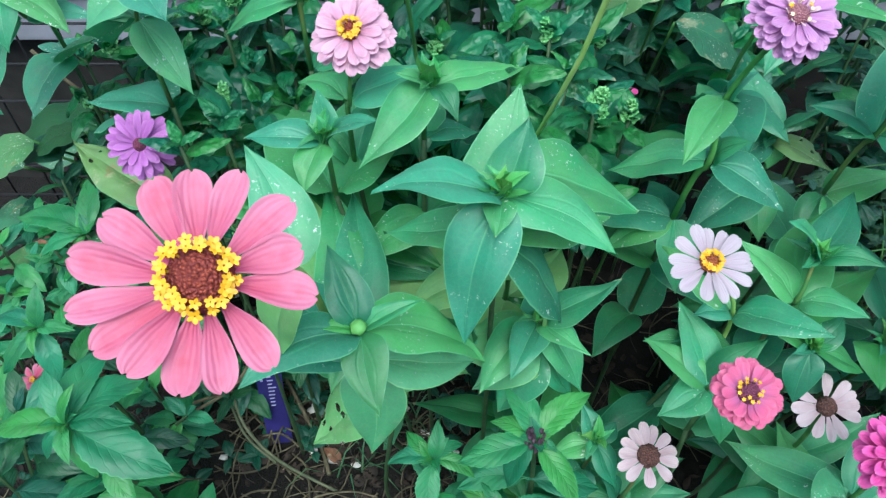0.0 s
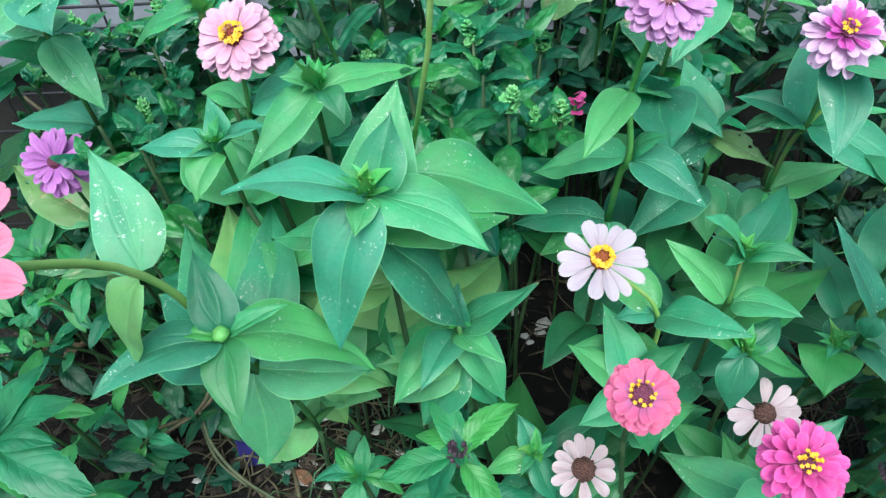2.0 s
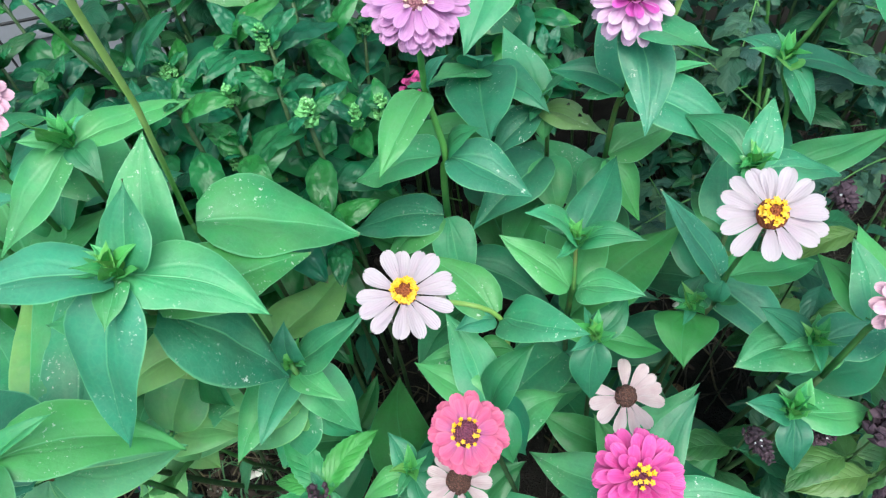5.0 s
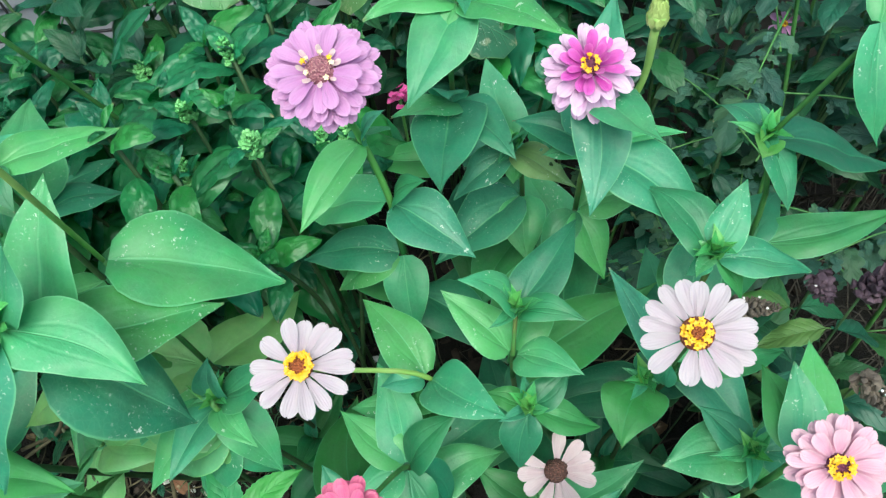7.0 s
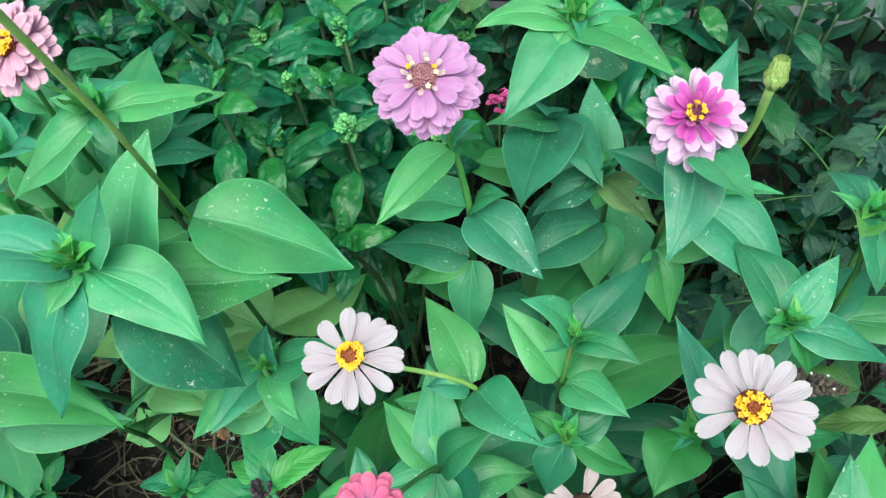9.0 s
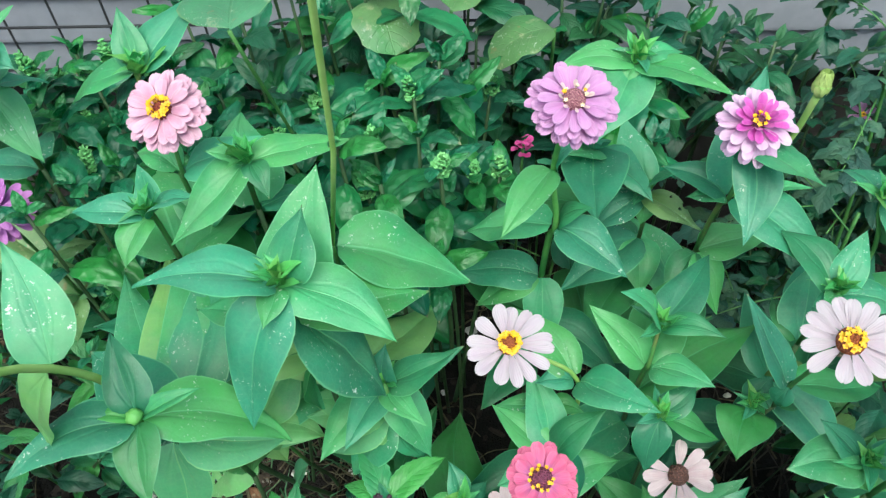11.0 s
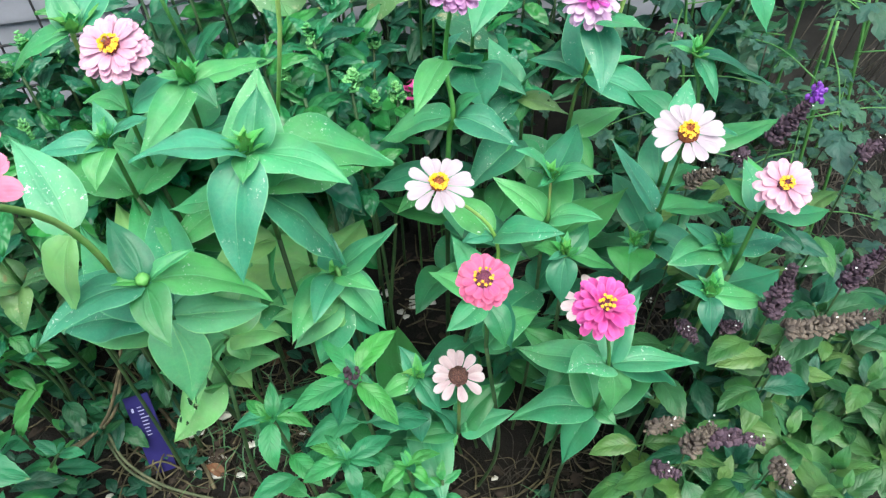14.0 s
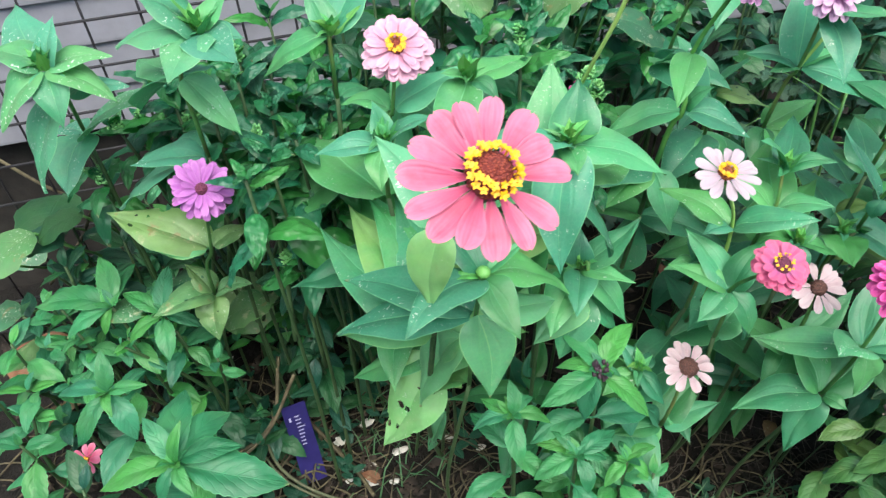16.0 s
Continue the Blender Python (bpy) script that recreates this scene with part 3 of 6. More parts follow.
def flower(parent, place, normal, spec, spin=0.0, seed=0, label=""):
    """A zinnia head: calyx and disc as one mesh, with its petals and florets as parts."""
    rnd = random.Random(seed)
    r, h = spec["disc"], spec["height"]
    v, f = dome(r, h, 22, 8, spec.get("knobs", 0.05), seed)
    head = mesh_object("flower_head", v, f, DISC[spec["core"]], parent, label)
    z = Vector(normal).normalized()
    side = (Vector((1, 0, 0)) - z * z.x).normalized()
    turn = Matrix((side, z.cross(side), z)).transposed().to_4x4()
    head.matrix_basis = Matrix.Translation(place) @ turn @ pose(0, 0, 0, 0, 0, spin) @ Matrix.Scale(spec.get("scale", 1.0), 4)
    cv, cf = dome(r * 1.02, 0.006, 12, 4)
    cv, cf = cv[:48], [q[::-1] for q in cf if max(q) < 48]
    mesh_object("calyx", [Vector((p.x, p.y, -p.z * 1.6 - 0.0015)) for p in cv], cf, STEM, head)
    for li, (n, length, width, tilt, rad, z0, colour) in enumerate(spec["layers"]):
        kinds = []
        for s in range(5):
            pv, pf, pu = petal(length * (1 + 0.03 * (s - 2)), width * (1 - 0.04 * (s * 2 % 5 - 2)), spec.get("curl", 0.0), spec.get("cup", 0.2), seed * 7 + s, 0.04, spec.get("claw", 0.34))
            ob = mesh_object("petal", pv, pf, PETAL[colour], head, uvs=pu)
            kinds.append(ob.data)
            bpy.data.objects.remove(ob)
        for k in range(n):
            a = spec["angles"][k] if "angles" in spec else 360 * (k + 0.5 * (li % 2)) / n + rnd.uniform(-1, 1) * 90 / n * spec.get("messy", 0.4)
            m = pose(0, 0, 0, 0, 0, a) @ Matrix.Translation((rad, 0, z0 + rnd.uniform(-0.0008, 0.0008))) @ pose(0, 0, 0, rnd.uniform(-12, 12), -tilt + rnd.uniform(-1, 1) * spec.get("uneven", 5), rnd.uniform(-5, 5))
            shared("petal", rnd.choice(kinds), head, m @ Matrix.Diagonal((spec["lengths"][k] if "lengths" in spec else rnd.uniform(0.93, 1.05), rnd.uniform(0.93, 1.06), 1, 1)))
    for n, rad, z0, mat in spec["florets"]:
        me = floret_mesh(mat)
        for k in range(n):
            a = 2 * math.pi * (k + rnd.uniform(-0.25, 0.25)) / n
            rr = rad * rnd.uniform(0.92, 1.06)
            s = rnd.uniform(0.85, 1.15) * spec.get("floret", 1.0)
            shared("floret", me, head, Matrix.Translation((rr * math.cos(a), rr * math.sin(a), z0 + rnd.uniform(0, 0.001))) @ pose(0, 0, 0, 0, rnd.uniform(5, 30), math.degrees(a) + rnd.uniform(-20, 20)) @ Matrix.Diagonal((s, s, s, 1)))
    return head


FLOWERS = {}
FLOWERS["coral"] = dict(disc=0.0090, height=0.0085, core="red", knobs=0.07, messy=0.5, uneven=8, cup=0.14, floret=0.74, claw=0.22,
                  layers=[(14, 0.0240, 0.0104, 6, 0.0078, -0.001, "coral")], angles=(123, 97, 75, 43, 21, -8, -45, -74, -100, -125, -143, -163, 172, 148), florets=[(17, 0.0092, 0.0052, YELLOW), (13, 0.0074, 0.0074, YELLOW)], lengths=(0.92, 0.94, 0.96, 1.02, 0.84, 0.92, 0.93, 0.93, 0.97, 0.95, 1.08, 1.09, 1.04, 0.97))
FLOWERS["white"] = dict(scale=0.91, disc=0.0062, height=0.0050, core="orange", messy=0.3, uneven=5, cup=0.1, floret=0.75, claw=0.26,
                  layers=[(14, 0.0200, 0.0084, 4, 0.0055, 0.0, "white")], angles=(85, 62, 40, 13, -4, -33, -59, -83, -106, -138, -161, 175, 143, 110), florets=[(15, 0.0054, 0.0034, YELLOW), (5, 0.0046, 0.0044, YELLOW)])
FLOWERS["white2"] = dict(scale=0.87, disc=0.0080, height=0.0098, core="orange", messy=0.45, uneven=8, cup=0.1, floret=0.72, claw=0.26,
                   layers=[(15, 0.0205, 0.0086, 3, 0.0060, 0.0, "white")], angles=(95, 119, 144, 163, -174, -148, -112, -83, -56, -36, -13, 5, 25, 51, 78), florets=[(10, 0.0058, 0.0068, YELLOW), (8, 0.0040, 0.0088, YELLOW)])
FLOWERS["pink"] = dict(scale=0.95, disc=0.0062, height=0.0060, core="red", messy=0.7, uneven=9, cup=0.22, floret=0.8,
                 layers=[(17, 0.0205, 0.0082, -4, 0.0052, -0.003, "pink"), (16, 0.0195, 0.0080, -1, 0.0052, -0.0015, "pink"), (15, 0.0175, 0.0078, 8, 0.0052, 0.0, "pink"), (11, 0.0150, 0.0072, 18, 0.0052, 0.001, "pink")],
                 florets=[(12, 0.0056, 0.0050, YELLOW), (7, 0.0044, 0.0064, YELLOW)])
FLOWERS["lilac"] = dict(scale=0.82, disc=0.0070, height=0.0055, core="dusky", messy=0.6, uneven=8, cup=0.2, floret=0.62,
                  layers=[(18, 0.0205, 0.0078, -11, 0.0060, -0.004, "lilac"), (18, 0.0198, 0.0078, -4, 0.0060, -0.002, "lilac"), (16, 0.0180, 0.0076, 5, 0.0060, -0.001, "lilac"), (13, 0.0150, 0.0072, 15, 0.0060, 0.001, "lilac"), (8, 0.0062, 0.0026, 46, 0.0060, 0.0020, "cream")],
                  florets=[(5, 0.0064, 0.0044, CREAM), (2, 0.0062, 0.0052, YELLOW)])
FLOWERS["bicolour"] = dict(scale=0.92, disc=0.0050, height=0.0050, core="plum", messy=1.0, uneven=16, cup=0.26, floret=0.65,
                     layers=[(16, 0.0205, 0.0074, -16, 0.0048, -0.004, "mauve"), (14, 0.0195, 0.0072, -3, 0.0048, -0.002, "mauve"), (12, 0.0165, 0.0070, 12, 0.0045, 0.0, "mauve"), (10, 0.0135, 0.0058, 28, 0.0040, 0.001, "magenta"), (7, 0.0095, 0.0046, 48, 0.0036, 0.002, "magenta")],
                     florets=[(7, 0.0036, 0.0056, YELLOW)])
FLOWERS["rose"] = dict(scale=0.93, disc=0.0066, height=0.0050, core="plum", messy=0.4, uneven=8, cup=0.3, floret=0.5,
                 layers=[(15, 0.0148, 0.0082, -10, 0.0050, -0.003, "rose"), (14, 0.0138, 0.0080, 2, 0.0050, -0.001, "rose"), (12, 0.0112, 0.0072, 14, 0.0050, 0.0005, "rose")],
                 florets=[(11, 0.0062, 0.0042, YELLOW), (3, 0.0044, 0.0055, YELLOW)])
FLOWERS["hotpink"] = dict(scale=0.87, disc=0.0056, height=0.0050, core="plum", messy=0.9, uneven=13, cup=0.28, floret=0.62,
                    layers=[(15, 0.0200, 0.0082, -12, 0.0046, -0.004, "hotpink"), (14, 0.0188, 0.0080, 0, 0.0046, -0.002, "hotpink"), (13, 0.0165, 0.0076, 12, 0.0044, 0.0, "hotpink"), (10, 0.0130, 0.0066, 30, 0.0040, 0.001, "hotpink"), (7, 0.0090, 0.0046, 50, 0.0038, 0.002, "hotpink")],
                    florets=[(7, 0.0050, 0.0060, YELLOW), (5, 0.0028, 0.0070, YELLOW)])
FLOWERS["fade1"] = dict(disc=0.0080, height=0.0065, core="brown", knobs=0.14, messy=0.4, uneven=6, cup=0.12,
                  layers=[(12, 0.0160, 0.0078, 2, 0.0062, 0.0, "faded")], angles=(93, 70, 42, 12, -16, -46, -95, -132, -163, 172, 147, 118), florets=[])
FLOWERS["fade2"] = dict(disc=0.0066, height=0.0065, core="brown", knobs=0.14, messy=0.4, uneven=8, cup=0.12,
                  layers=[(11, 0.0170, 0.0078, 3, 0.0058, 0.0, "faded")], angles=(80, 44, 21, 0, -24, -64, -88, -114, -148, -177, 155), florets=[])
FLOWERS["palepink"] = dict(scale=0.8, disc=0.0056, height=0.0060, core="plum", messy=0.4, uneven=6, cup=0.15, floret=0.65,
                     layers=[(13, 0.0178, 0.0085, -8, 0.0050, -0.002, "palepink"), (12, 0.0165, 0.0082, 3, 0.0050, 0.0, "palepink"), (9, 0.0130, 0.0075, 15, 0.0048, 0.001, "palepink")],
                     florets=[(11, 0.0046, 0.0055, YELLOW), (6, 0.003, 0.0065, YELLOW)])
FLOWERS["purple"] = dict(disc=0.0045, height=0.0045, core="plum", messy=1.2, uneven=20, cup=0.3,
                   layers=[(19, 0.0200, 0.0058, -18, 0.0045, -0.005, "purple"), (18, 0.0190, 0.0056, -6, 0.0045, -0.003, "purple"), (16, 0.0165, 0.0054, 8, 0.0042, -0.001, "purple"), (12, 0.0125, 0.0050, 24, 0.004, 0.0, "purple")], florets=[])
WORDS = {
    "coral": "tall zinnia with a single coral-pink flower", "white": "zinnia with a single white flower and yellow ring",
    "white2": "zinnia with a white flower and domed rusty centre", "pink": "zinnia with a layered pale pink flower",
    "lilac": "zinnia with a full lilac pompon flower", "bicolour": "zinnia with a mauve flower and magenta heart",
    "rose": "zinnia with a small layered rose-red flower", "hotpink": "zinnia with a full hot pink flower",
    "fade1": "zinnia with a fading blush flower and dark seed head", "fade2": "zinnia with a withering blush flower losing petals",
    "palepink": "zinnia with a small pale pink layered flower", "purple": "zinnia with a purple flower among basil leaves",
}
NORMALS = {
    'coral': (0.16, -0.5, 0.85),
    'white': (0.05, -0.26, 0.96),
    'white2': (-0.22, -0.4, 0.88),
    'pink': (-0.1, -0.5, 0.86),
    'lilac': (0.02, -0.42, 0.9),
    'bicolour': (-0.05, -0.4, 0.91),
    'rose': (-0.08, -0.3, 0.95),
    'hotpink': (-0.02, -0.3, 0.95),
    'fade1': (0.05, -0.35, 0.93),
    'fade2': (-0.05, -0.42, 0.9),
    'palepink': (-0.2, -0.45, 0.87),
    'purple': (0.05, -0.7, 0.72),
}
COUNT = [0]
SIDE_DIR = (0.20, -0.20, 0.95)


def side_bud(root, start, end):
    """A scaly closed bud on a bent stalk."""
    mid = start.lerp(end, 0.5) + Vector((0.010, 0.004, -0.006))
    neck = end - Vector((0, 0, 0.012))
    v, f = tube(curve_points([start, mid, neck], 6), [0.0013 + 0.0008 * i / 12 for i in range(13)], 7)
    mesh_object("bud_stalk", v, f, STEM_YELLOW, root)
    v, f = moved(dome(0.0045, 0.006, 14, 6, 0.03), Matrix.Translation(neck + Vector((0, 0, 0.004))))
    bud = mesh_object("bud", v, f, STEM_YELLOW, root, "pale scaly flower bud")
    sv, sf, su = petal(0.0055, 0.0040, 0.1, -0.3, 3, 0.0)
    first = None
    for row in range(4):
        for k in range(8):
            m = Matrix.Translation(neck) @ pose(0, 0, 0, 0, 0, 45 * k + 22.5 * (row % 2)) @ Matrix.Translation((0.0038 - 0.0003 * row, 0, 0.0008 + 0.0026 * row)) @ pose(0, 0, 0, 0, -82 - row * 4, 0)
            if first is None:
                first = mesh_object("bud_scale", sv, sf, BUD_PALE, bud, uvs=su)
                first.matrix_basis = m
            else:
                shared("bud_scale", first.data, bud, m)


def leaf_part(root, at, azimuth, reach, rise, width, arch, mat, kind="zinnia", fold=0.16, name="leaf", eaten=0):
    COUNT[0] += 1
    v, f, uv = blade(reach, rise, width, arch, kind, fold, COUNT[0], 24 if kind == "basil" else 14, eaten)
    ob = mesh_object(name, v, f, mat, root, uvs=uv)
    ob.matrix_basis = Matrix.Translation(at) @ pose(0, 0, 0, 0, 0, azimuth)
    return ob


def zinnia(path, leaves, bloom=None):
    """A zinnia stem from its foot through its nodes; leaves: node, azimuth, reach, rise, width, arch, tone."""
    words = WORDS.get(bloom, "leafy green zinnia shoot not yet in flower")
    if bloom == "greenbud":
        words = "zinnia shoot with a closed round green bud"
    root = tagged(new("zinnia_plant"), words, "flower", "zinnias in the bed")
    foot = Vector(path[0])
    root.location = foot
    local = [Vector(p) - foot for p in path]
    pts = curve_points(local, 6)
    wander = random.Random(int(foot.x * 9000 + foot.y * 500))
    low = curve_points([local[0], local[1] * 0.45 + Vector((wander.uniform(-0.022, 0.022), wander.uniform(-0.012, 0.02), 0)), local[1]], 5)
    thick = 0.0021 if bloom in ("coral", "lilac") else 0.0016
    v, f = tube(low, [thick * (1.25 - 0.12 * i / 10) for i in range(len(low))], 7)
    # the part below the first node is coloured as if shaded
    mesh_object("lower_stem", v, f, STEM_SHADE, root, "dull lower stem coloured dark for shade")
    n = len(pts) - 6
    v, f = tube(pts[6:], [thick * (1.13 - 0.43 * i / n) for i in range(n)], 7)
    mesh_object("stem", v, f, STEM_YELLOW if bloom in ("coral", "white") else STEM_FRESH if bloom == "lilac" else STEM_RED if bloom in ("bicolour", "fade1", None) else STEM, root)
    for k, azimuth, reach, rise, width, arch, tone in leaves:
        a = radians(azimuth)
        at = local[k] + Vector((math.cos(a), math.sin(a), 0)) * 0.0025
        size = math.hypot(reach, rise)
        if tone != 2:
            width *= (0.80 * size + 0.20 * 0.078) / size * (1.12 if tone == 4 else 1.04)
        leaf_part(root, at, azimuth, reach, rise, min(width, 0.85), arch, ZINNIA[tone], fold=0.30 if tone == 2 else 0.14, eaten={5: 3, 6: 6}.get(tone, 0))
    rnd = random.Random(int(foot.x * 7000 + foot.y * 300) + 900)
    turn = rnd.uniform(0, 180)
    # lower pairs mostly take the leaf copy with shade in its colour
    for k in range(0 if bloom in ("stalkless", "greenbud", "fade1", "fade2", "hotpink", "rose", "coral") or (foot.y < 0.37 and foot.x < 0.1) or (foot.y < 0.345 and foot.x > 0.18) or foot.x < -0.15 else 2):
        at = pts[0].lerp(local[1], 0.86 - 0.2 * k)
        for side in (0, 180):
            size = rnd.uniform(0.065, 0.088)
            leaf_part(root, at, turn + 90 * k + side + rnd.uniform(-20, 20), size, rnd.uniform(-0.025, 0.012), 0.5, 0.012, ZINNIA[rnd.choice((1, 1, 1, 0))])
    top = local[-1]
    if bloom not in FLOWERS and bloom not in ("stalk", "stalkless", "greenbud"):
        turn = rnd.uniform(0, 90)
        for k in range(10):
            ring = k // 4
            reach = (0.005, 0.012, 0.018)[ring] * rnd.uniform(0.8, 1.25)
            lift = (0.016, 0.014, 0.007)[ring] * rnd.uniform(0.75, 1.2)
            leaf_part(root, top + Vector((0, 0, 0.001)), turn + 90 * k + 45 * ring + rnd.uniform(-18, 18), reach, lift, (0.5, 0.42, 0.36)[ring], 0.003, ZINNIA[2 if ring < 2 else 0], fold=0.5)
    if bloom in FLOWERS:
        flower(root, top + Vector(NORMALS[bloom]).normalized() * 0.003, NORMALS[bloom], FLOWERS[bloom], 10.0 if bloom == "pink" else 0.0, sum(map(ord, bloom)))
    elif bloom == "greenbud":
        v, f = moved(dome(0.0042, 0.0040, 14, 6, 0.12), Matrix.Translation(top + Vector((0, -0.001, 0.004))))
        mesh_object("bud", v, f, STEM_FRESH, root, "round closed green bud")
    if bloom == "bicolour":
        side_bud(root, local[2], Vector((0.306, 0.357, 0.630)) - foot)
    if bloom == "sidebud":
        end = top + Vector(SIDE_DIR) * 0.22
        v, f = tube(curve_points([top, top.lerp(end, 0.5) + Vector((0.004, 0, 0)), end], 5), [0.0014] * 11, 7)
        mesh_object("flower_stalk", v, f, STEM, root)
        at = top.lerp(end, 0.42)
        leaf_part(root, at, -80, 0.030, -0.045, 0.42, 0.008, ZINNIA[0])
        leaf_part(root, at, 70, 0.040, 0.012, 0.42, 0.008, ZINNIA[0])
    elif bloom == "stalk":
        end = top + Vector((0.148, -0.303, 0.941)) * 0.30
        v, f = tube([top, top.lerp(end, 0.35) + Vector((0.003, 0, 0)), top.lerp(end, 0.7) + Vector((-0.002, 0, 0)), end], [0.0012, 0.0013, 0.0015, 0.0017], 8)
        mesh_object("flower_stalk", v, f, STEM_YELLOW, root)
        v, f = moved(dome(0.009, 0.011, 12, 6, 0.05), Matrix.Translation(end))
        mesh_object("bud", v, f, SPIKE_GREEN, root)
    return root


# ---- zinnias, by their nodes ----
zinnia([(0.03, 0.32, 0.0), (0.03, 0.27, 0.5), (0.026, 0.256, 0.555), (0.028, 0.25, 0.592)],
       [(3, -164, 0.06, 0.019, 0.5, 0.014, 0), (3, -20, 0.058, -0.021, 0.46, 0.012, 0), (3, -110, 0.047, -0.06, 0.44, 0.01, 0), (3, 62, 0.024, 0.03, 0.62, 0.0, 0), (3, -156, 0.012, 0.012, 0.34, 0.0, 2), (3, -99, 0.023, -0.002, 0.45, 0.006, 0), (3, -30, 0.014, 0.012, 0.4, 0, 2), (3, -72, 0.009, 0.02, 0.4, 0, 2)] + [(2, -8, 0.042, -0.071, 0.6, 0.012, 3), (2, 76, 0.058, 0.055, 0.52, 0.006, 0), (2, 25, 0.075, -0.02, 0.55, 0.01, 0), (2, 164, 0.059, -0.016, 0.5, 0.01, 0), (1, -166, 0.054, -0.02, 0.5, 0.01, 4), (1, 60, 0.024, -0.03, 0.5, 0.01, 4), (1, 130, 0.038, -0.04, 0.5, 0.01, 4), (1, -177, 0.007, -0.07, 0.5, 0.01, 0)], None)
zinnia([(0.045, 0.365, 0.0), (0.045, 0.315, 0.42), (0.042, 0.306, 0.555)],
       [(2, 3, 0.075, -0.04, 0.6, 0.012, 0), (1, 53, 0.077, -0.02, 0.5, 0.01, 4), (1, -110, 0.051, 0.0, 0.5, 0.01, 4), (1, 165, 0.12, 0.0, 0.5, 0.01, 4)], 'stalk')
zinnia([(0.066, 0.324, 0.0), (0.066, 0.274, 0.42), (0.063, 0.28, 0.443)],
       [(2, 14, 0.051, 0.029, 0.42, 0.012, 0), (2, -48, 0.042, 0.01, 0.36, 0.008, 0), (2, -46, 0.041, -0.04, 0.45, 0.012, 0), (2, -115, 0.048, 0.001, 0.45, 0.008, 0), (2, 160, 0.015, 0.012, 0.4, 0, 2), (2, -27, 0.004, 0.012, 0.4, 0, 2), (2, 77, 0.011, 0.031, 0.5, 0.01, 0), (1, 179, 0.057, -0.01, 0.55, 0.01, 4)] + [(1, -136, 0.029, -0.03, 0.5, 0.01, 4), (1, -161, 0.046, -0.03, 0.6, 0.012, 4), (1, 173, 0.056, 0.0, 0.6, 0.012, 4), (1, -135, 0.037, -0.04, 0.6, 0.012, 0), (1, -42, 0.027, -0.03, 0.5, 0.012, 1), (1, 155, 0.055, -0.02, 0.6, 0.01, 4), (2, -131, 0.058, -0.018, 0.46, 0.01, 0)], None)
zinnia([(-0.035, 0.3, 0.0), (-0.035, 0.25, 0.37), (-0.04, 0.212, 0.505), (-0.04, 0.199, 0.552)],
       [(3, 12, 0.062, -0.052, 0.42, 0.016, 0), (3, -148, 0.059, 0.001, 0.44, 0.014, 0), (3, 115, 0.036, 0.023, 0.42, 0.006, 1), (3, -73, 0.036, -0.017, 0.45, 0.01, 1), (3, -172, 0.021, 0.004, 0.38, 0.006, 2), (3, 22, 0.031, 0.008, 0.34, 0.008, 2), (2, -92, 0.028, -0.051, 0.50, 0.01, 4), (2, 139, 0.097, -0.015, 0.42, 0.012, 0)] + [(2, 154, 0.095, -0.045, 0.46, 0.012, 0), (1, 120, 0.042, -0.06, 0.4, 0.01, 4), (2, 11, 0.056, -0.02, 0.5, 0.01, 4)], 'greenbud')
zinnia([(-0.035, 0.385, 0.0), (-0.035, 0.335, 0.2), (-0.05, 0.312, 0.33), (-0.03, 0.278, 0.395)],
       [(3, -166, 0.041, -0.07, 0.5, 0.012, 4), (3, -45, 0.014, -0.02, 0.6, 0.012, 4), (3, -13, 0.048, 0.0, 0.6, 0.012, 4), (3, 24, 0.08, 0.0, 0.55, 0.012, 0), (3, 62, 0.054, 0.03, 0.6, 0.01, 4), (3, -174, 0.02, -0.03, 0.6, 0.012, 4), (2, -45, 0.025, -0.03, 0.55, 0.012, 4), (2, -149, 0.066, -0.065, 0.66, 0.006, 6), (2, 154, 0.079, -0.054, 0.42, 0.01, 0)] + [(2, -14, 0.049, 0.0, 0.6, 0.012, 4), (2, 42, 0.042, 0.02, 0.6, 0.012, 4), (1, -168, 0.024, -0.06, 0.34, 0.006, 6)], 'stalkless')
zinnia([(-0.03, 0.38, 0.0), (-0.06, 0.25, 0.45), (-0.062, 0.199, 0.598), (-0.0634, 0.1193, 0.6948)],
       [(2, 120, 0.049, 0.033, 0.44, 0.006, 3), (2, -127, 0.018, -0.045, 0.44, 0.008, 4), (1, 170, 0.065, 0.0, 0.5, 0.01, 4), (1, 92, 0.11, 0.03, 0.38, 0.01, 0), (1, 107, 0.128, 0.02, 0.38, 0.01, 4), (1, 121, 0.12, 0.02, 0.38, 0.01, 0), (1, 101, 0.12, 0.03, 0.38, 0.01, 0)], 'coral')
zinnia([(-0.07, 0.39, 0.0), (-0.07, 0.34, 0.5), (-0.07, 0.329, 0.556)],
       [(2, 178, 0.045, 0.001, 0.42, 0.014, 0), (2, 101, 0.015, 0.026, 0.4, 0, 0), (2, -7, 0.036, 0.019, 0.38, 0.014, 0), (2, -106, 0.03, -0.013, 0.5, 0.01, 0), (2, -135, 0.007, 0.02, 0.35, 0, 2), (2, 0, 0.008, 0.02, 0.35, 0, 2), (1, 119, 0.124, -0.01, 0.5, 0.01, 0), (1, 55, 0.063, -0.01, 0.5, 0.01, 0)] + [(1, 107, 0.021, -0.02, 0.5, 0.01, 4)], None)
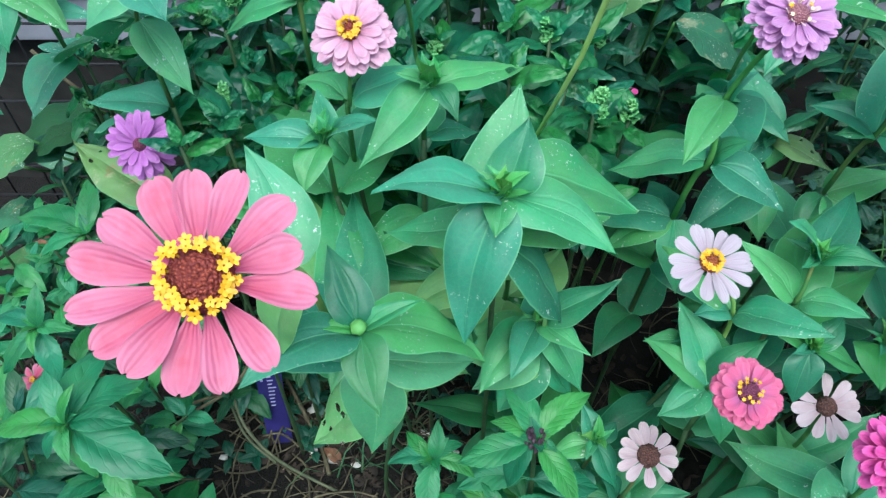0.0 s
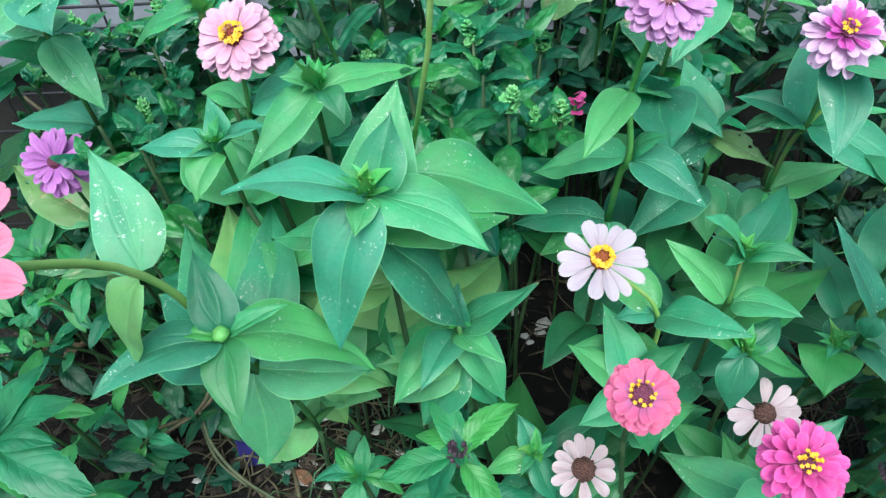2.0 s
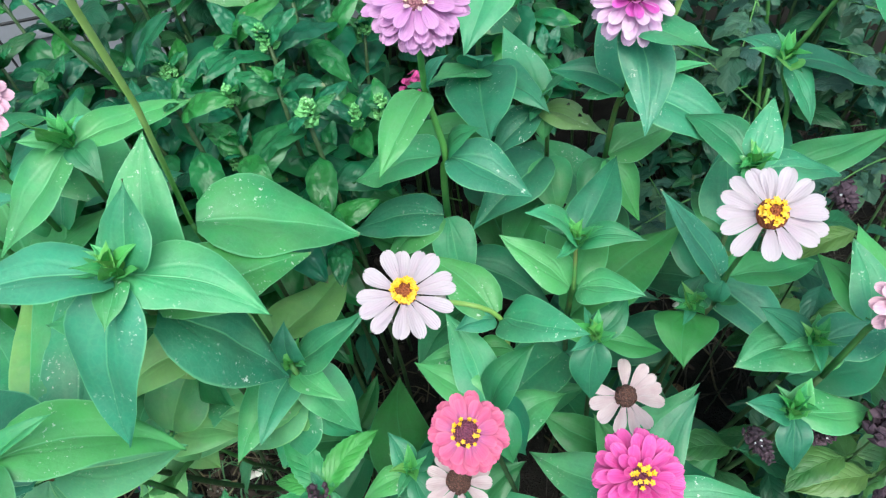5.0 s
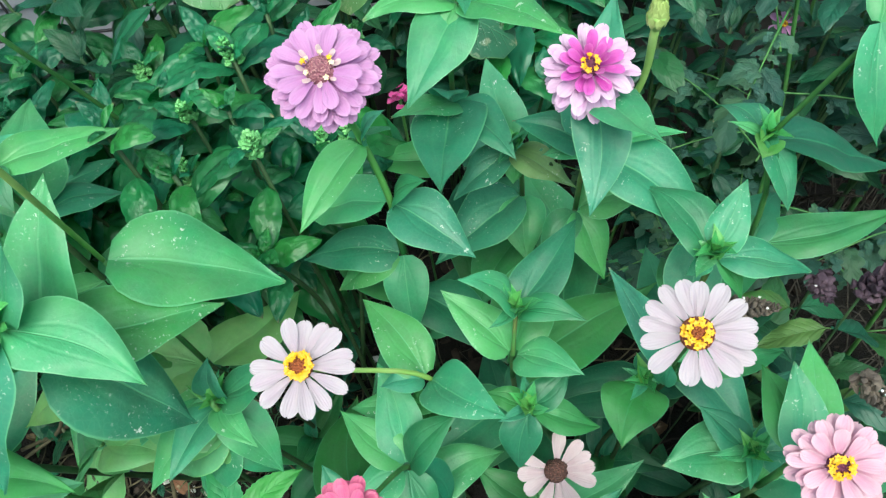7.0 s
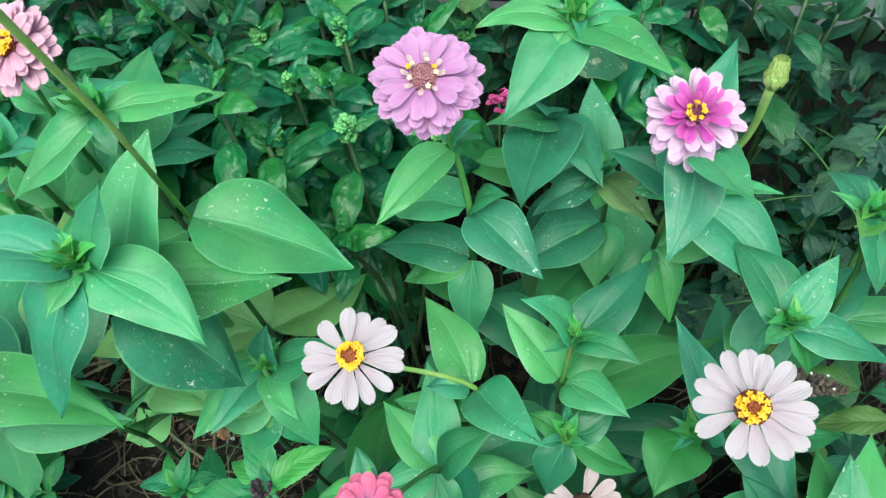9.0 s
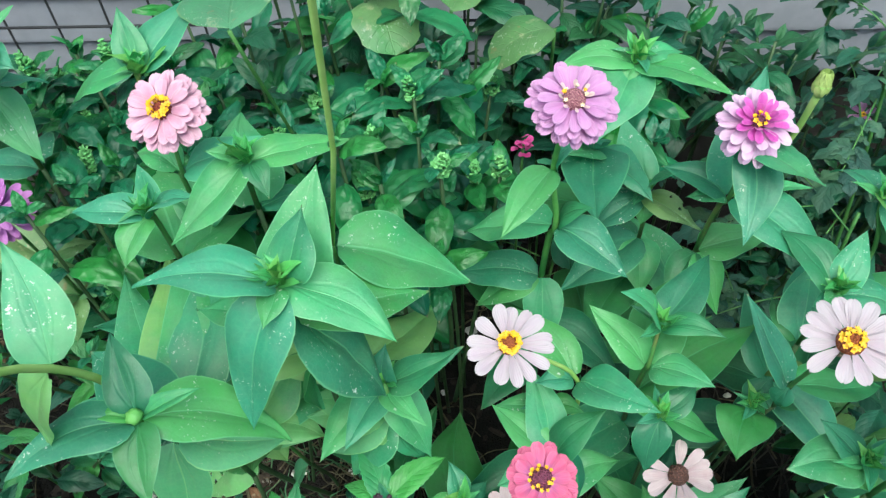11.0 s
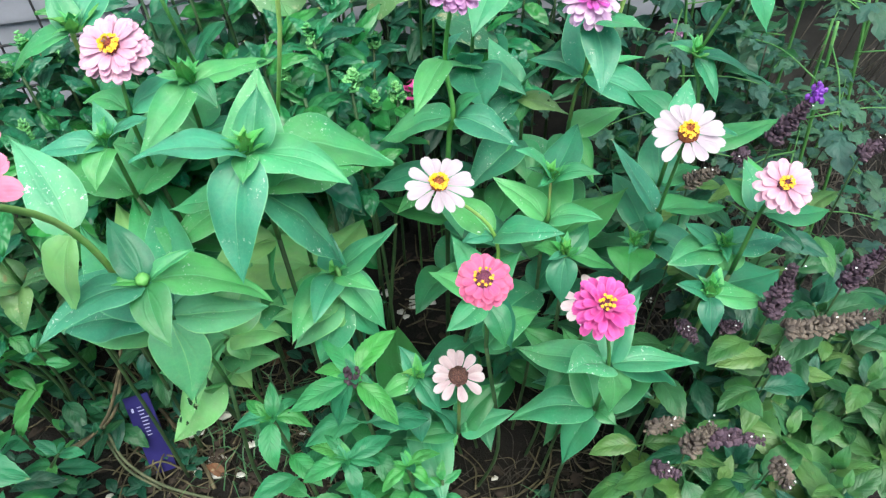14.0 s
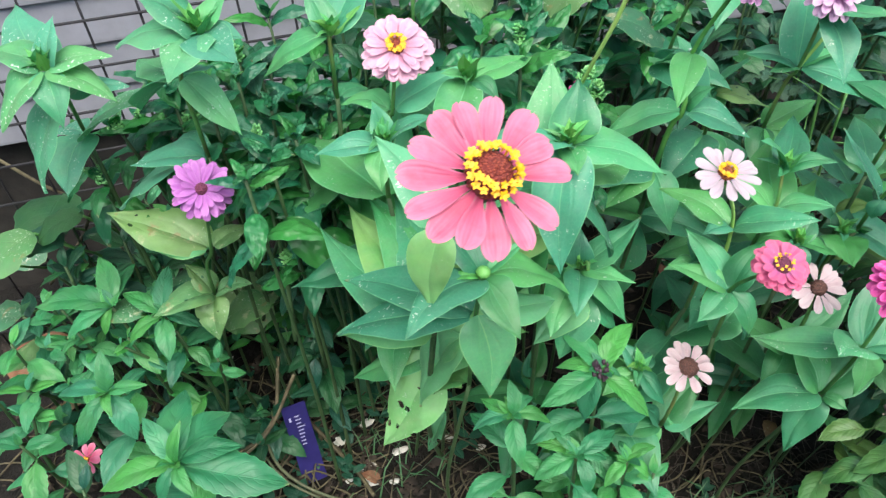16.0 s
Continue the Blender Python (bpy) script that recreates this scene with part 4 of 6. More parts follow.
zinnia([(-0.012, 0.4, 0.0), (-0.012, 0.35, 0.54), (-0.006, 0.342, 0.587)],
       [(2, 27, 0.059, -0.009, 0.42, 0.012, 0), (2, -134, 0.056, -0.024, 0.48, 0.012, 0), (2, -168, 0.019, 0.012, 0.42, 0.006, 0), (2, -57, 0.024, -0.008, 0.4, 0.01, 1), (2, -84, 0.019, 0.03, 0.3, 0, 2), (2, -117, 0.013, 0.03, 0.34, 0, 2), (1, 35, 0.045, -0.02, 0.5, 0.01, 0), (1, 107, 0.096, 0.0, 0.5, 0.01, 0)], None)
zinnia([(-0.06, 0.42, 0.0), (-0.06, 0.37, 0.5), (-0.057, 0.362, 0.56), (-0.0506, 0.3585, 0.6093)],
       [(2, 9, 0.052, 0.02, 0.5, 0.012, 0), (2, 152, 0.036, 0.0, 0.5, 0.01, 0), (1, 152, 0.027, 0.02, 0.5, 0.01, 0), (1, 68, 0.045, 0.03, 0.5, 0.01, 0), (1, 82, 0.064, 0.02, 0.5, 0.01, 0)], 'pink')
zinnia([(-0.09, 0.47, 0.0), (-0.09, 0.42, 0.54), (-0.088, 0.416, 0.595)],
       [(2, 180, 0.05, -0.024, 0.46, 0.014, 0), (2, 113, 0.026, 0.03, 0.42, 0.01, 0), (2, 49, 0.056, 0.03, 0.5, 0.006, 0), (2, -3, 0.022, 0.02, 0.36, 0, 2), (2, -70, 0.015, 0.02, 0.36, 0, 2), (1, 35, 0.032, -0.01, 0.5, 0.01, 0)], None)
# next two shoots: brighter speckled tone puts extra skylight into the leaf colour
zinnia([(-0.198, 0.48, 0.0), (-0.198, 0.43, 0.5), (-0.198, 0.423, 0.577), (-0.174, 0.404, 0.618)],
       [(3, 167, 0.036, 0.03, 0.72, 0.01, 3), (3, 163, 0.059, -0.01, 0.72, 0.012, 3), (3, -27, 0.029, 0.0, 0.72, 0.01, 3), (3, -115, 0.052, -0.005, 0.6, 0.012, 3), (3, 41, 0.028, 0.02, 0.5, 0.01, 3), (3, -64, 0.049, 0.0, 0.6, 0.01, 3), (3, 180, 0.011, 0.03, 0.4, 0, 2), (3, -45, 0.016, 0.02, 0.4, 0, 2)] + [(2, 126, 0.051, -0.005, 0.65, 0.01, 3), (2, -41, 0.042, -0.038, 0.46, 0.014, 3), (1, -172, 0.055, 0.011, 0.65, 0.014, 3), (2, 134, 0.058, -0.047, 0.6, 0.01, 3), (2, 52, 0.035, -0.017, 0.5, 0.01, 0), (1, 156, 0.1, -0.07, 0.6, 0.01, 3)], None)
zinnia([(-0.3, 0.555, 0.0), (-0.3, 0.504, 0.492), (-0.284, 0.445, 0.565), (-0.287, 0.44, 0.591)],
       [(3, 51, 0.021, 0.03, 0.55, 0.006, 3), (3, 4, 0.043, 0.0, 0.55, 0.012, 3), (3, -150, 0.042, -0.03, 0.59, 0.01, 3), (3, 150, 0.042, 0.01, 0.65, 0.01, 3), (3, -77, 0.009, 0.02, 0.4, 0, 2), (2, 8, 0.043, -0.005, 0.5, 0.012, 3), (1, -105, 0.058, -0.017, 0.62, 0.012, 3), (1, -29, 0.081, 0.053, 0.5, 0.01, 3)] + [(2, -148, 0.041, -0.066, 0.5, 0.012, 3), (1, 130, 0.05, -0.02, 0.5, 0.01, 3), (3, 107, 0.066, 0.02, 0.5, 0.006, 3), (3, -22, 0.042, -0.026, 0.55, 0.01, 3), (3, -84, 0.027, -0.031, 0.5, 0.01, 0)], None)
zinnia([(0.172, 0.425, 0.0), (0.172, 0.375, 0.44), (0.175, 0.358, 0.513), (0.169, 0.354, 0.568), (0.169, 0.3145, 0.6475)],
       [(3, -126, 0.052, -0.013, 0.4, 0.012, 0), (3, 0, 0.012, 0.02, 0.4, 0.01, 0), (2, 157, 0.062, -0.034, 0.46, 0.014, 0), (2, -36, 0.052, -0.014, 0.58, 0.014, 0), (2, -9, 0.02, 0.02, 0.5, 0.01, 1), (1, -86, 0.039, -0.04, 0.46, 0.012, 0), (1, 175, 0.068, -0.01, 0.5, 0.012, 0), (1, -173, 0.046, -0.03, 0.5, 0.01, 0)] + [(3, 97, 0.038, -0.032, 0.35, 0.005, 0)], 'lilac')
zinnia([(0.213, 0.507, 0.0), (0.213, 0.457, 0.49), (0.223, 0.42, 0.594)],
       [(2, -120, 0.059, -0.019, 0.5, 0.012, 0), (1, -92, 0.027, 0.03, 0.5, 0.012, 0), (2, -43, 0.062, 0.008, 0.42, 0.012, 0), (2, -117, 0.018, -0.01, 0.42, 0.012, 0), (2, -172, 0.048, 0.0, 0.46, 0.01, 0), (2, 180, 0.003, 0.02, 0.4, 0, 2), (2, 18, 0.029, 0.0, 0.45, 0.01, 0), (1, -96, 0.091, 0.02, 0.5, 0.01, 0)] + [(1, -133, 0.052, 0.03, 0.5, 0.01, 0), (1, -58, 0.065, 0.0, 0.46, 0.01, 0)], None)
zinnia([(0.285, 0.44, 0.0), (0.285, 0.39, 0.45), (0.289, 0.377, 0.519), (0.284, 0.365, 0.575), (0.2784, 0.3552, 0.5977)],
       [(3, -100, 0.051, -0.03, 0.42, 0.008, 0), (3, -70, 0.056, 0.02, 0.4, 0.006, 0), (2, -47, 0.08, -0.02, 0.5, 0.014, 0), (2, 156, 0.044, 0.01, 0.5, 0.01, 1), (2, 180, 0.026, 0.0, 0.5, 0.008, 0), (1, 9, 0.054, 0.01, 0.5, 0.012, 0), (1, -125, 0.039, -0.02, 0.45, 0.01, 1), (1, -68, 0.037, -0.03, 0.5, 0.01, 0)] + [(2, -4, 0.047, 0.01, 0.35, 0.006, 2), (2, 72, 0.04, 0.074, 0.42, 0.006, 0)], 'bicolour')
zinnia([(0.255, 0.48, 0.0), (0.255, 0.43, 0.42), (0.249, 0.427, 0.47)],
       [(2, 102, 0.056, 0.03, 0.42, 0.01, 3), (2, -46, 0.049, 0.002, 0.46, 0.01, 5), (2, -50, 0.022, 0.045, 0.45, 0.01, 0), (1, 148, 0.036, -0.01, 0.5, 0.01, 1), (1, -91, 0.039, -0.025, 0.6, 0.01, 0), (1, -149, 0.074, -0.02, 0.6, 0.01, 0), (2, -153, 0.044, -0.02, 0.5, 0.01, 3), (2, -97, 0.014, -0.015, 0.7, 0.01, 0)], None)
zinnia([(0.235, 0.35, 0.0), (0.235, 0.3, 0.4), (0.235, 0.291, 0.45), (0.238, 0.3, 0.482)],
       [(3, 53, 0.063, 0.008, 0.4, 0.006, 1), (3, 178, 0.026, 0.035, 0.4, 0.01, 0), (3, -24, 0.036, 0.011, 0.36, 0.01, 1), (3, 129, 0.006, 0.02, 0.36, 0, 2), (3, -27, 0.007, 0.02, 0.36, 0, 2), (2, 141, 0.046, 0.026, 0.46, 0.012, 0), (2, -30, 0.04, 0.009, 0.54, 0.012, 0), (1, 30, 0.117, 0.0, 0.42, 0.012, 1)] + [(2, 60, 0.08, 0.01, 0.46, 0.01, 1)], None)
zinnia([(0.242, 0.315, 0.0), (0.242, 0.265, 0.38), (0.241, 0.263, 0.434)],
       [(2, 39, 0.03, 0.01, 0.45, 0.006, 1), (2, -8, 0.039, -0.019, 0.4, 0.012, 1), (2, -108, 0.022, -0.03, 0.5, 0.01, 1), (2, 157, 0.025, 0.005, 0.42, 0.008, 1), (2, 135, 0.001, 0.02, 0.4, 0, 2), (2, -21, 0.009, 0.01, 0.4, 0, 2)], None)
zinnia([(0.19, 0.335, 0.0), (0.19, 0.285, 0.36), (0.187, 0.277, 0.457), (0.1396, 0.2451, 0.5443)],
       [(2, -43, 0.054, 0.029, 0.45, 0.012, 0), (2, -173, 0.025, 0.0, 0.5, 0.01, 0), (2, 126, 0.061, 0.005, 0.42, 0.01, 0)], 'white')
zinnia([(0.171, 0.288, 0.0), (0.171, 0.238, 0.37), (0.17, 0.238, 0.428), (0.1551, 0.1874, 0.5114)],
       [(2, -155, 0.036, -0.006, 0.55, 0.01, 0), (2, -36, 0.021, -0.052, 0.46, 0.01, 1), (2, 138, 0.047, 0.008, 0.42, 0.01, 0), (2, 27, 0.035, 0.031, 0.46, 0.01, 1), (2, 104, 0.055, 0.02, 0.42, 0.006, 0), (1, 24, 0.057, 0.0, 0.5, 0.01, 0), (2, -72, 0.025, -0.028, 0.45, 0.01, 1)], 'rose')
zinnia([(0.25, 0.235, 0.0), (0.25, 0.185, 0.33), (0.246, 0.173, 0.41), (0.2242, 0.1564, 0.5024)],
       [(2, 136, 0.073, -0.031, 0.4, 0.012, 3), (2, -90, 0.011, -0.043, 0.45, 0.008, 0), (2, 3, 0.064, -0.06, 0.42, 0.012, 1), (2, -160, 0.039, 0.023, 0.6, 0.008, 3), (2, -14, 0.062, 0.002, 0.34, 0.012, 0), (2, 46, 0.053, 0.034, 0.36, 0.004, 1), (1, 167, 0.068, -0.02, 0.5, 0.01, 0), (1, -60, 0.02, 0.0, 0.5, 0.01, 1)] + [(1, -149, 0.033, -0.05, 0.45, 0.008, 1), (1, 25, 0.068, 0.02, 0.5, 0.01, 1), (1, 99, 0.063, 0.03, 0.5, 0.01, 0)], 'hotpink')
zinnia([(0.33, 0.25, 0.0), (0.33, 0.2, 0.38), (0.325, 0.191, 0.445)],
       [(2, 45, 0.012, 0.017, 0.4, 0.004, 0), (2, 167, 0.024, 0.013, 0.45, 0.01, 1), (2, 4, 0.049, -0.025, 0.42, 0.01, 0), (2, -102, 0.021, -0.019, 0.45, 0.01, 1), (2, -129, 0.006, 0.02, 0.4, 0, 2)], None)
zinnia([(0.348, 0.28, 0.0), (0.348, 0.23, 0.4), (0.347, 0.222, 0.456)],
       [(2, -177, 0.041, -0.004, 0.66, 0.012, 0), (2, 134, 0.029, 0.012, 0.5, 0.008, 1), (2, -1, 0.048, 0.0, 0.5, 0.012, 0), (1, 7, 0.043, -0.02, 0.5, 0.01, 1), (1, 13, 0.086, -0.02, 0.5, 0.01, 1)], None)
zinnia([(0.352, 0.26, 0.0), (0.352, 0.21, 0.44), (0.348, 0.199, 0.513), (0.3458, 0.1851, 0.5502)],
       [(2, 70, 0.056, 0.002, 0.38, 0.006, 0), (2, 90, 0.046, -0.009, 0.4, 0.008, 1), (2, 7, 0.052, -0.054, 0.34, 0.008, 1), (2, 1, 0.053, -0.01, 0.4, 0.01, 1), (1, 72, 0.032, 0.01, 0.5, 0.01, 0), (2, 84, 0.035, 0.017, 0.42, 0.004, 0)], 'palepink')
zinnia([(0.33, 0.34, 0.0), (0.33, 0.29, 0.4), (0.322, 0.276, 0.452), (0.3066, 0.2396, 0.5568)],
       [(2, 138, 0.044, 0.055, 0.36, 0.006, 3), (2, 12, 0.071, -0.027, 0.36, 0.012, 1), (2, -135, 0.003, -0.02, 0.45, 0.01, 1), (1, 163, 0.017, 0.0, 0.5, 0.01, 0), (1, 30, 0.024, -0.03, 0.5, 0.01, 1)], 'white2')
zinnia([(0.341, 0.365, 0.0), (0.341, 0.315, 0.44), (0.341, 0.308, 0.505)],
       [(2, 57, 0.038, 0.02, 0.4, 0.006, 0), (2, 124, 0.05, 0.01, 0.48, 0.014, 1), (2, -7, 0.049, -0.012, 0.42, 0.012, 0), (2, -45, 0.018, -0.02, 0.36, 0.006, 1), (2, -159, 0.014, -0.005, 0.4, 0.006, 0), (2, 117, 0.002, 0.02, 0.4, 0, 2), (2, -53, 0.005, 0.02, 0.4, 0, 2), (1, 101, 0.037, 0.0, 0.5, 0.012, 1)] + [(1, 29, 0.065, -0.02, 0.32, 0.01, 1), (1, 71, 0.054, 0.02, 0.5, 0.012, 0)], None)
zinnia([(0.385, 0.405, 0.0), (0.385, 0.355, 0.44), (0.377, 0.363, 0.53)],
       [(2, 108, 0.042, -0.017, 0.4, 0.012, 0), (2, 10, 0.089, -0.053, 0.4, 0.012, 1), (2, -68, 0.027, -0.03, 0.4, 0.006, 0), (2, -118, 0.03, 0.02, 0.4, 0, 2), (1, 50, 0.052, 0.0, 0.45, 0.008, 1), (1, 11, 0.103, 0.0, 0.28, 0.01, 1), (1, 12, 0.067, -0.02, 0.3, 0.01, 0), (1, 93, 0.038, 0.0, 0.45, 0.01, 1)], 'sidebud')
zinnia([(0.17, 0.33, 0.0), (0.17, 0.28, 0.36), (0.168, 0.276, 0.422)],
       [(2, 176, 0.029, -0.001, 0.42, 0.01, 0), (2, -92, 0.025, -0.01, 0.42, 0.01, 1), (2, -11, 0.026, 0.0, 0.42, 0.01, 0), (2, 103, 0.018, 0.012, 0.4, 0.004, 0), (2, -142, 0.018, 0.0, 0.4, 0.004, 2)], None)
zinnia([(0.113, 0.3, 0.0), (0.113, 0.25, 0.28), (0.113, 0.245, 0.335)],
       [(2, -166, 0.034, -0.01, 0.42, 0.008, 0), (2, -60, 0.028, -0.02, 0.45, 0.008, 1), (2, 113, 0.025, 0.015, 0.45, 0.008, 0), (2, 43, 0.022, 0.0, 0.45, 0.008, 1), (1, -147, 0.035, 0.0, 0.5, 0.01, 0), (1, -98, 0.022, -0.02, 0.5, 0.01, 1), (1, 48, 0.106, -0.02, 0.5, 0.01, 1), (1, 91, 0.102, -0.01, 0.5, 0.01, 1)], None)
zinnia([(0.315, 0.345, 0.0), (0.315, 0.295, 0.34), (0.315, 0.289, 0.399)],
       [(2, -117, 0.046, 0.008, 0.7, 0.008, 1), (2, 47, 0.023, 0.01, 0.6, 0.008, 1)], None)
zinnia([(0.145, 0.285, 0.0), (0.145, 0.235, 0.25), (0.1445, 0.2258, 0.3526)],
       [(1, -162, 0.009, -0.03, 0.42, 0.008, 0), (1, 176, 0.049, 0.0, 0.4, 0.008, 1), (1, -4, 0.052, 0.02, 0.42, 0.01, 0), (1, 142, 0.024, 0.02, 0.45, 0.01, 1), (1, 0, 0.012, 0.0, 0.45, 0.01, 0), (1, 23, 0.053, 0.03, 0.5, 0.01, 1)], 'fade1')
zinnia([(0.25, 0.285, 0.0), (0.25, 0.235, 0.33), (0.2537, 0.2378, 0.4034)],
       [(1, 15, 0.061, 0.04, 0.36, 0.006, 0), (1, 150, 0.051, 0.03, 0.46, 0.01, 1), (1, -147, 0.044, -0.02, 0.5, 0.01, 1), (1, -36, 0.069, -0.02, 0.5, 0.01, 1)], 'fade2')
zinnia([(-0.232, 0.48, 0.0), (-0.232, 0.43, 0.345), (-0.215, 0.4, 0.43), (-0.2014, 0.3722, 0.5146)],
       [(1, -157, 0.056, 0.01, 0.6, 0.012, 5), (1, -14, 0.037, 0.01, 0.45, 0.012, 5), (1, 130, 0.031, 0.02, 0.5, 0.01, 5), (2, 150, 0.089, 0.02, 0.5, 0.01, 5), (2, 164, 0.05, 0.0, 0.5, 0.01, 4), (1, -97, 0.031, -0.03, 0.6, 0.012, 5), (2, 29, 0.037, 0.0, 0.5, 0.01, 5)], 'purple')


# ---- basil ----
def calyx_spike(root, start, end, radius, mat, whorls, seed, name="flower_spike"):
    """A spike of whorled calyces between two places, one mesh."""
    rnd = random.Random(seed)
    a, b = Vector(start), Vector(end)
    side = (b - a).orthogonal().normalized() * (b - a).length * rnd.uniform(-0.07, 0.07)
    line = curve_points([a, a.lerp(b, 0.5) + side, b], 6)
    groups = [tube(line, [0.0013 - 0.0004 * i / 12 for i in range(13)], 5)]
    q = (b - a).to_track_quat("Z", "Y").to_matrix().to_4x4()
    n = int(whorls * 1.4)
    for i in range(n):
        s = i / max(1, n - 1)
        r = radius * (1 - 0.6 * s * s) * rnd.uniform(0.8, 1.1)
        at = line[min(12, int(s * 12))].lerp(line[min(12, int(s * 12) + 1)], s * 12 - int(s * 12))
        for k in range(9):
            if rnd.random() < 0.12:
                continue
            m = Matrix.Translation(at) @ q @ pose(0, 0, 0, 0, 0, 40 * k + 20 * (i % 2) + rnd.uniform(-16, 16)) @ Matrix.Translation((r * rnd.uniform(0.55, 0.85), 0, r * rnd.uniform(-0.2, 0.2))) @ pose(0, 0, 0, 0, rnd.uniform(20, 80), 0)
            groups.append(moved(blob(r * rnd.uniform(0.3, 0.46), rnd.random(), (0.6, 0.85, 1.1), 0.4), m))
    v, f = join(*groups)
    return tagged(mesh_object(name, v, f, mat, root, smooth=False), kind="stuff")


def basil(top, leaves, tone=0, crown=0):
    """A basil shoot whose crown leaves are given: azimuth, reach, rise, width; lower pairs follow the stem."""
    top = Vector(top)
    foot = Vector((top.x + 0.01, top.y + 0.02, 0))
    words = "green basil plant with a purple-tinged crown" if crown else ("dark green leafy basil plant" if tone == 2 else "leafy green basil plant with pointed leaves")
    root = tagged(new("basil_plant"), words, "herb", "basil plants in the bed")
    root.location = foot
    t = top - foot
    pts = curve_points([(0, 0, 0), t * 0.5 + Vector((0.006, 0.004, 0)), t], 5)
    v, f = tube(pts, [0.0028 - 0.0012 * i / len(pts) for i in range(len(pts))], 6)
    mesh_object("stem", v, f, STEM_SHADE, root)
    rnd = random.Random(int(top.x * 5000 + top.y * 900))
    for azimuth, reach, rise, width in leaves:
        leaf_part(root, t, azimuth, reach, rise, width * 1.05, 0.008, BASIL[tone], "basil", 0.22)
    a = rnd.uniform(0, 180)
    for k in range(6):
        a += 90 if k % 2 else 180
        s = rnd.uniform(0.014, 0.022)
        leaf_part(root, t, a + rnd.uniform(-20, 20), s * 0.7, s * 0.7, 0.5, 0.002, BASIL[tone], "basil", 0.4)
    for k in range(4):
        h = 0.82 - 0.14 * k
        for side in (0, 180):
            s = rnd.uniform(0.04, 0.055)
            # the lowest pair takes the basil copy with shade in its colour
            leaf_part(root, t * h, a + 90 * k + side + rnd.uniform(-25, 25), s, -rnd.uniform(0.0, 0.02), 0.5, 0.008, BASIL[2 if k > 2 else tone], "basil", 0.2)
    if crown:
        groups = [moved(blob(0.0028, i, (0.6, 0.9, 1.2), 0.4), Matrix.Translation(t + Vector((rnd.uniform(-1, 1) * 0.006, rnd.uniform(-1, 1) * 0.006, rnd.uniform(0.002, 0.012))))) for i in range(26)]
        v, f = join(*groups)
        mesh_object("bud_head", v, f, SPIKE_PURPLE, root, "dark purple flower buds", smooth=False)
    return root


basil((0.062, 0.221, 0.385), [(117, 0.045, 0.012, 0.48), (38, 0.051, 0.01, 0.42), (-169, 0.054, -0.01, 0.46), (-52, 0.044, -0.02, 0.48), (150, 0.034, -0.004, 0.45), (-27, 0.016, 0.0, 0.5), (-133, 0.026, -0.03, 0.5), (44, 0.029, 0.0, 0.45)], 0, 1)
basil((-0.007, 0.224, 0.35), [(-178, 0.033, -0.005, 0.48), (82, 0.022, 0.02, 0.45), (-17, 0.031, -0.01, 0.45), (-95, 0.034, -0.02, 0.5), (29, 0.025, 0.0, 0.45), (130, 0.03, 0.0, 0.4)], 0, 0)
basil((0.043, 0.202, 0.3), [(123, 0.027, 0.01, 0.45), (-10, 0.027, -0.01, 0.5), (-85, 0.025, -0.02, 0.5), (-173, 0.039, -0.01, 0.5), (19, 0.043, 0.0, 0.45), (147, 0.035, 0.0, 0.45)], 0, 0)
basil((0.092, 0.2, 0.27), [(85, 0.021, 0.0, 0.5), (-45, 0.021, -0.01, 0.5), (-154, 0.028, -0.01, 0.5), (11, 0.031, 0.0, 0.45)], 0, 0)
basil((-0.259, 0.236, 0.38), [(-179, 0.057, -0.01, 0.44), (120, 0.038, 0.02, 0.42), (-2, 0.049, 0.005, 0.48), (-19, 0.08, -0.02, 0.46), (54, 0.019, 0.03, 0.4), (-137, 0.023, -0.02, 0.46), (-68, 0.031, 0.0, 0.4), (86, 0.072, -0.01, 0.45), (49, 0.058, -0.015, 0.5), (-54, 0.031, -0.03, 0.5)], 0, 0)
basil((-0.318, 0.328, 0.362), [(164, 0.044, -0.005, 0.44), (85, 0.022, 0.03, 0.45), (-13, 0.036, 0.01, 0.42), (-145, 0.04, -0.03, 0.46), (-64, 0.034, -0.03, 0.5), (-79, 0.025, 0.0, 0.4)], 0, 0)
basil((-0.331, 0.454, 0.33), [(164, 0.076, 0.0, 0.44), (100, 0.054, 0.02, 0.45), (69, 0.056, 0.0, 0.42), (-169, 0.049, -0.02, 0.46), (-131, 0.02, -0.02, 0.5)], 0, 0)
basil((-0.286, 0.438, 0.32), [(77, 0.048, 0.02, 0.44), (-25, 0.038, -0.01, 0.45), (139, 0.049, 0.01, 0.42), (-168, 0.039, -0.02, 0.46), (-91, 0.04, -0.02, 0.5), (54, 0.046, 0.0, 0.5)], 0, 0)
basil((-0.155, 0.444, 0.32), [(86, 0.029, 0.02, 0.5), (16, 0.044, 0.0, 0.5), (-64, 0.028, -0.01, 0.5), (163, 0.045, 0.0, 0.5), (-138, 0.031, -0.02, 0.5)], 2, 0)
basil((-0.156, 0.428, 0.22), [(-170, 0.034, -0.01, 0.5), (11, 0.016, 0.02, 0.5), (-18, 0.028, -0.02, 0.5), (-110, 0.023, -0.03, 0.5)], 2, 0)

LEAF_POOL = {}


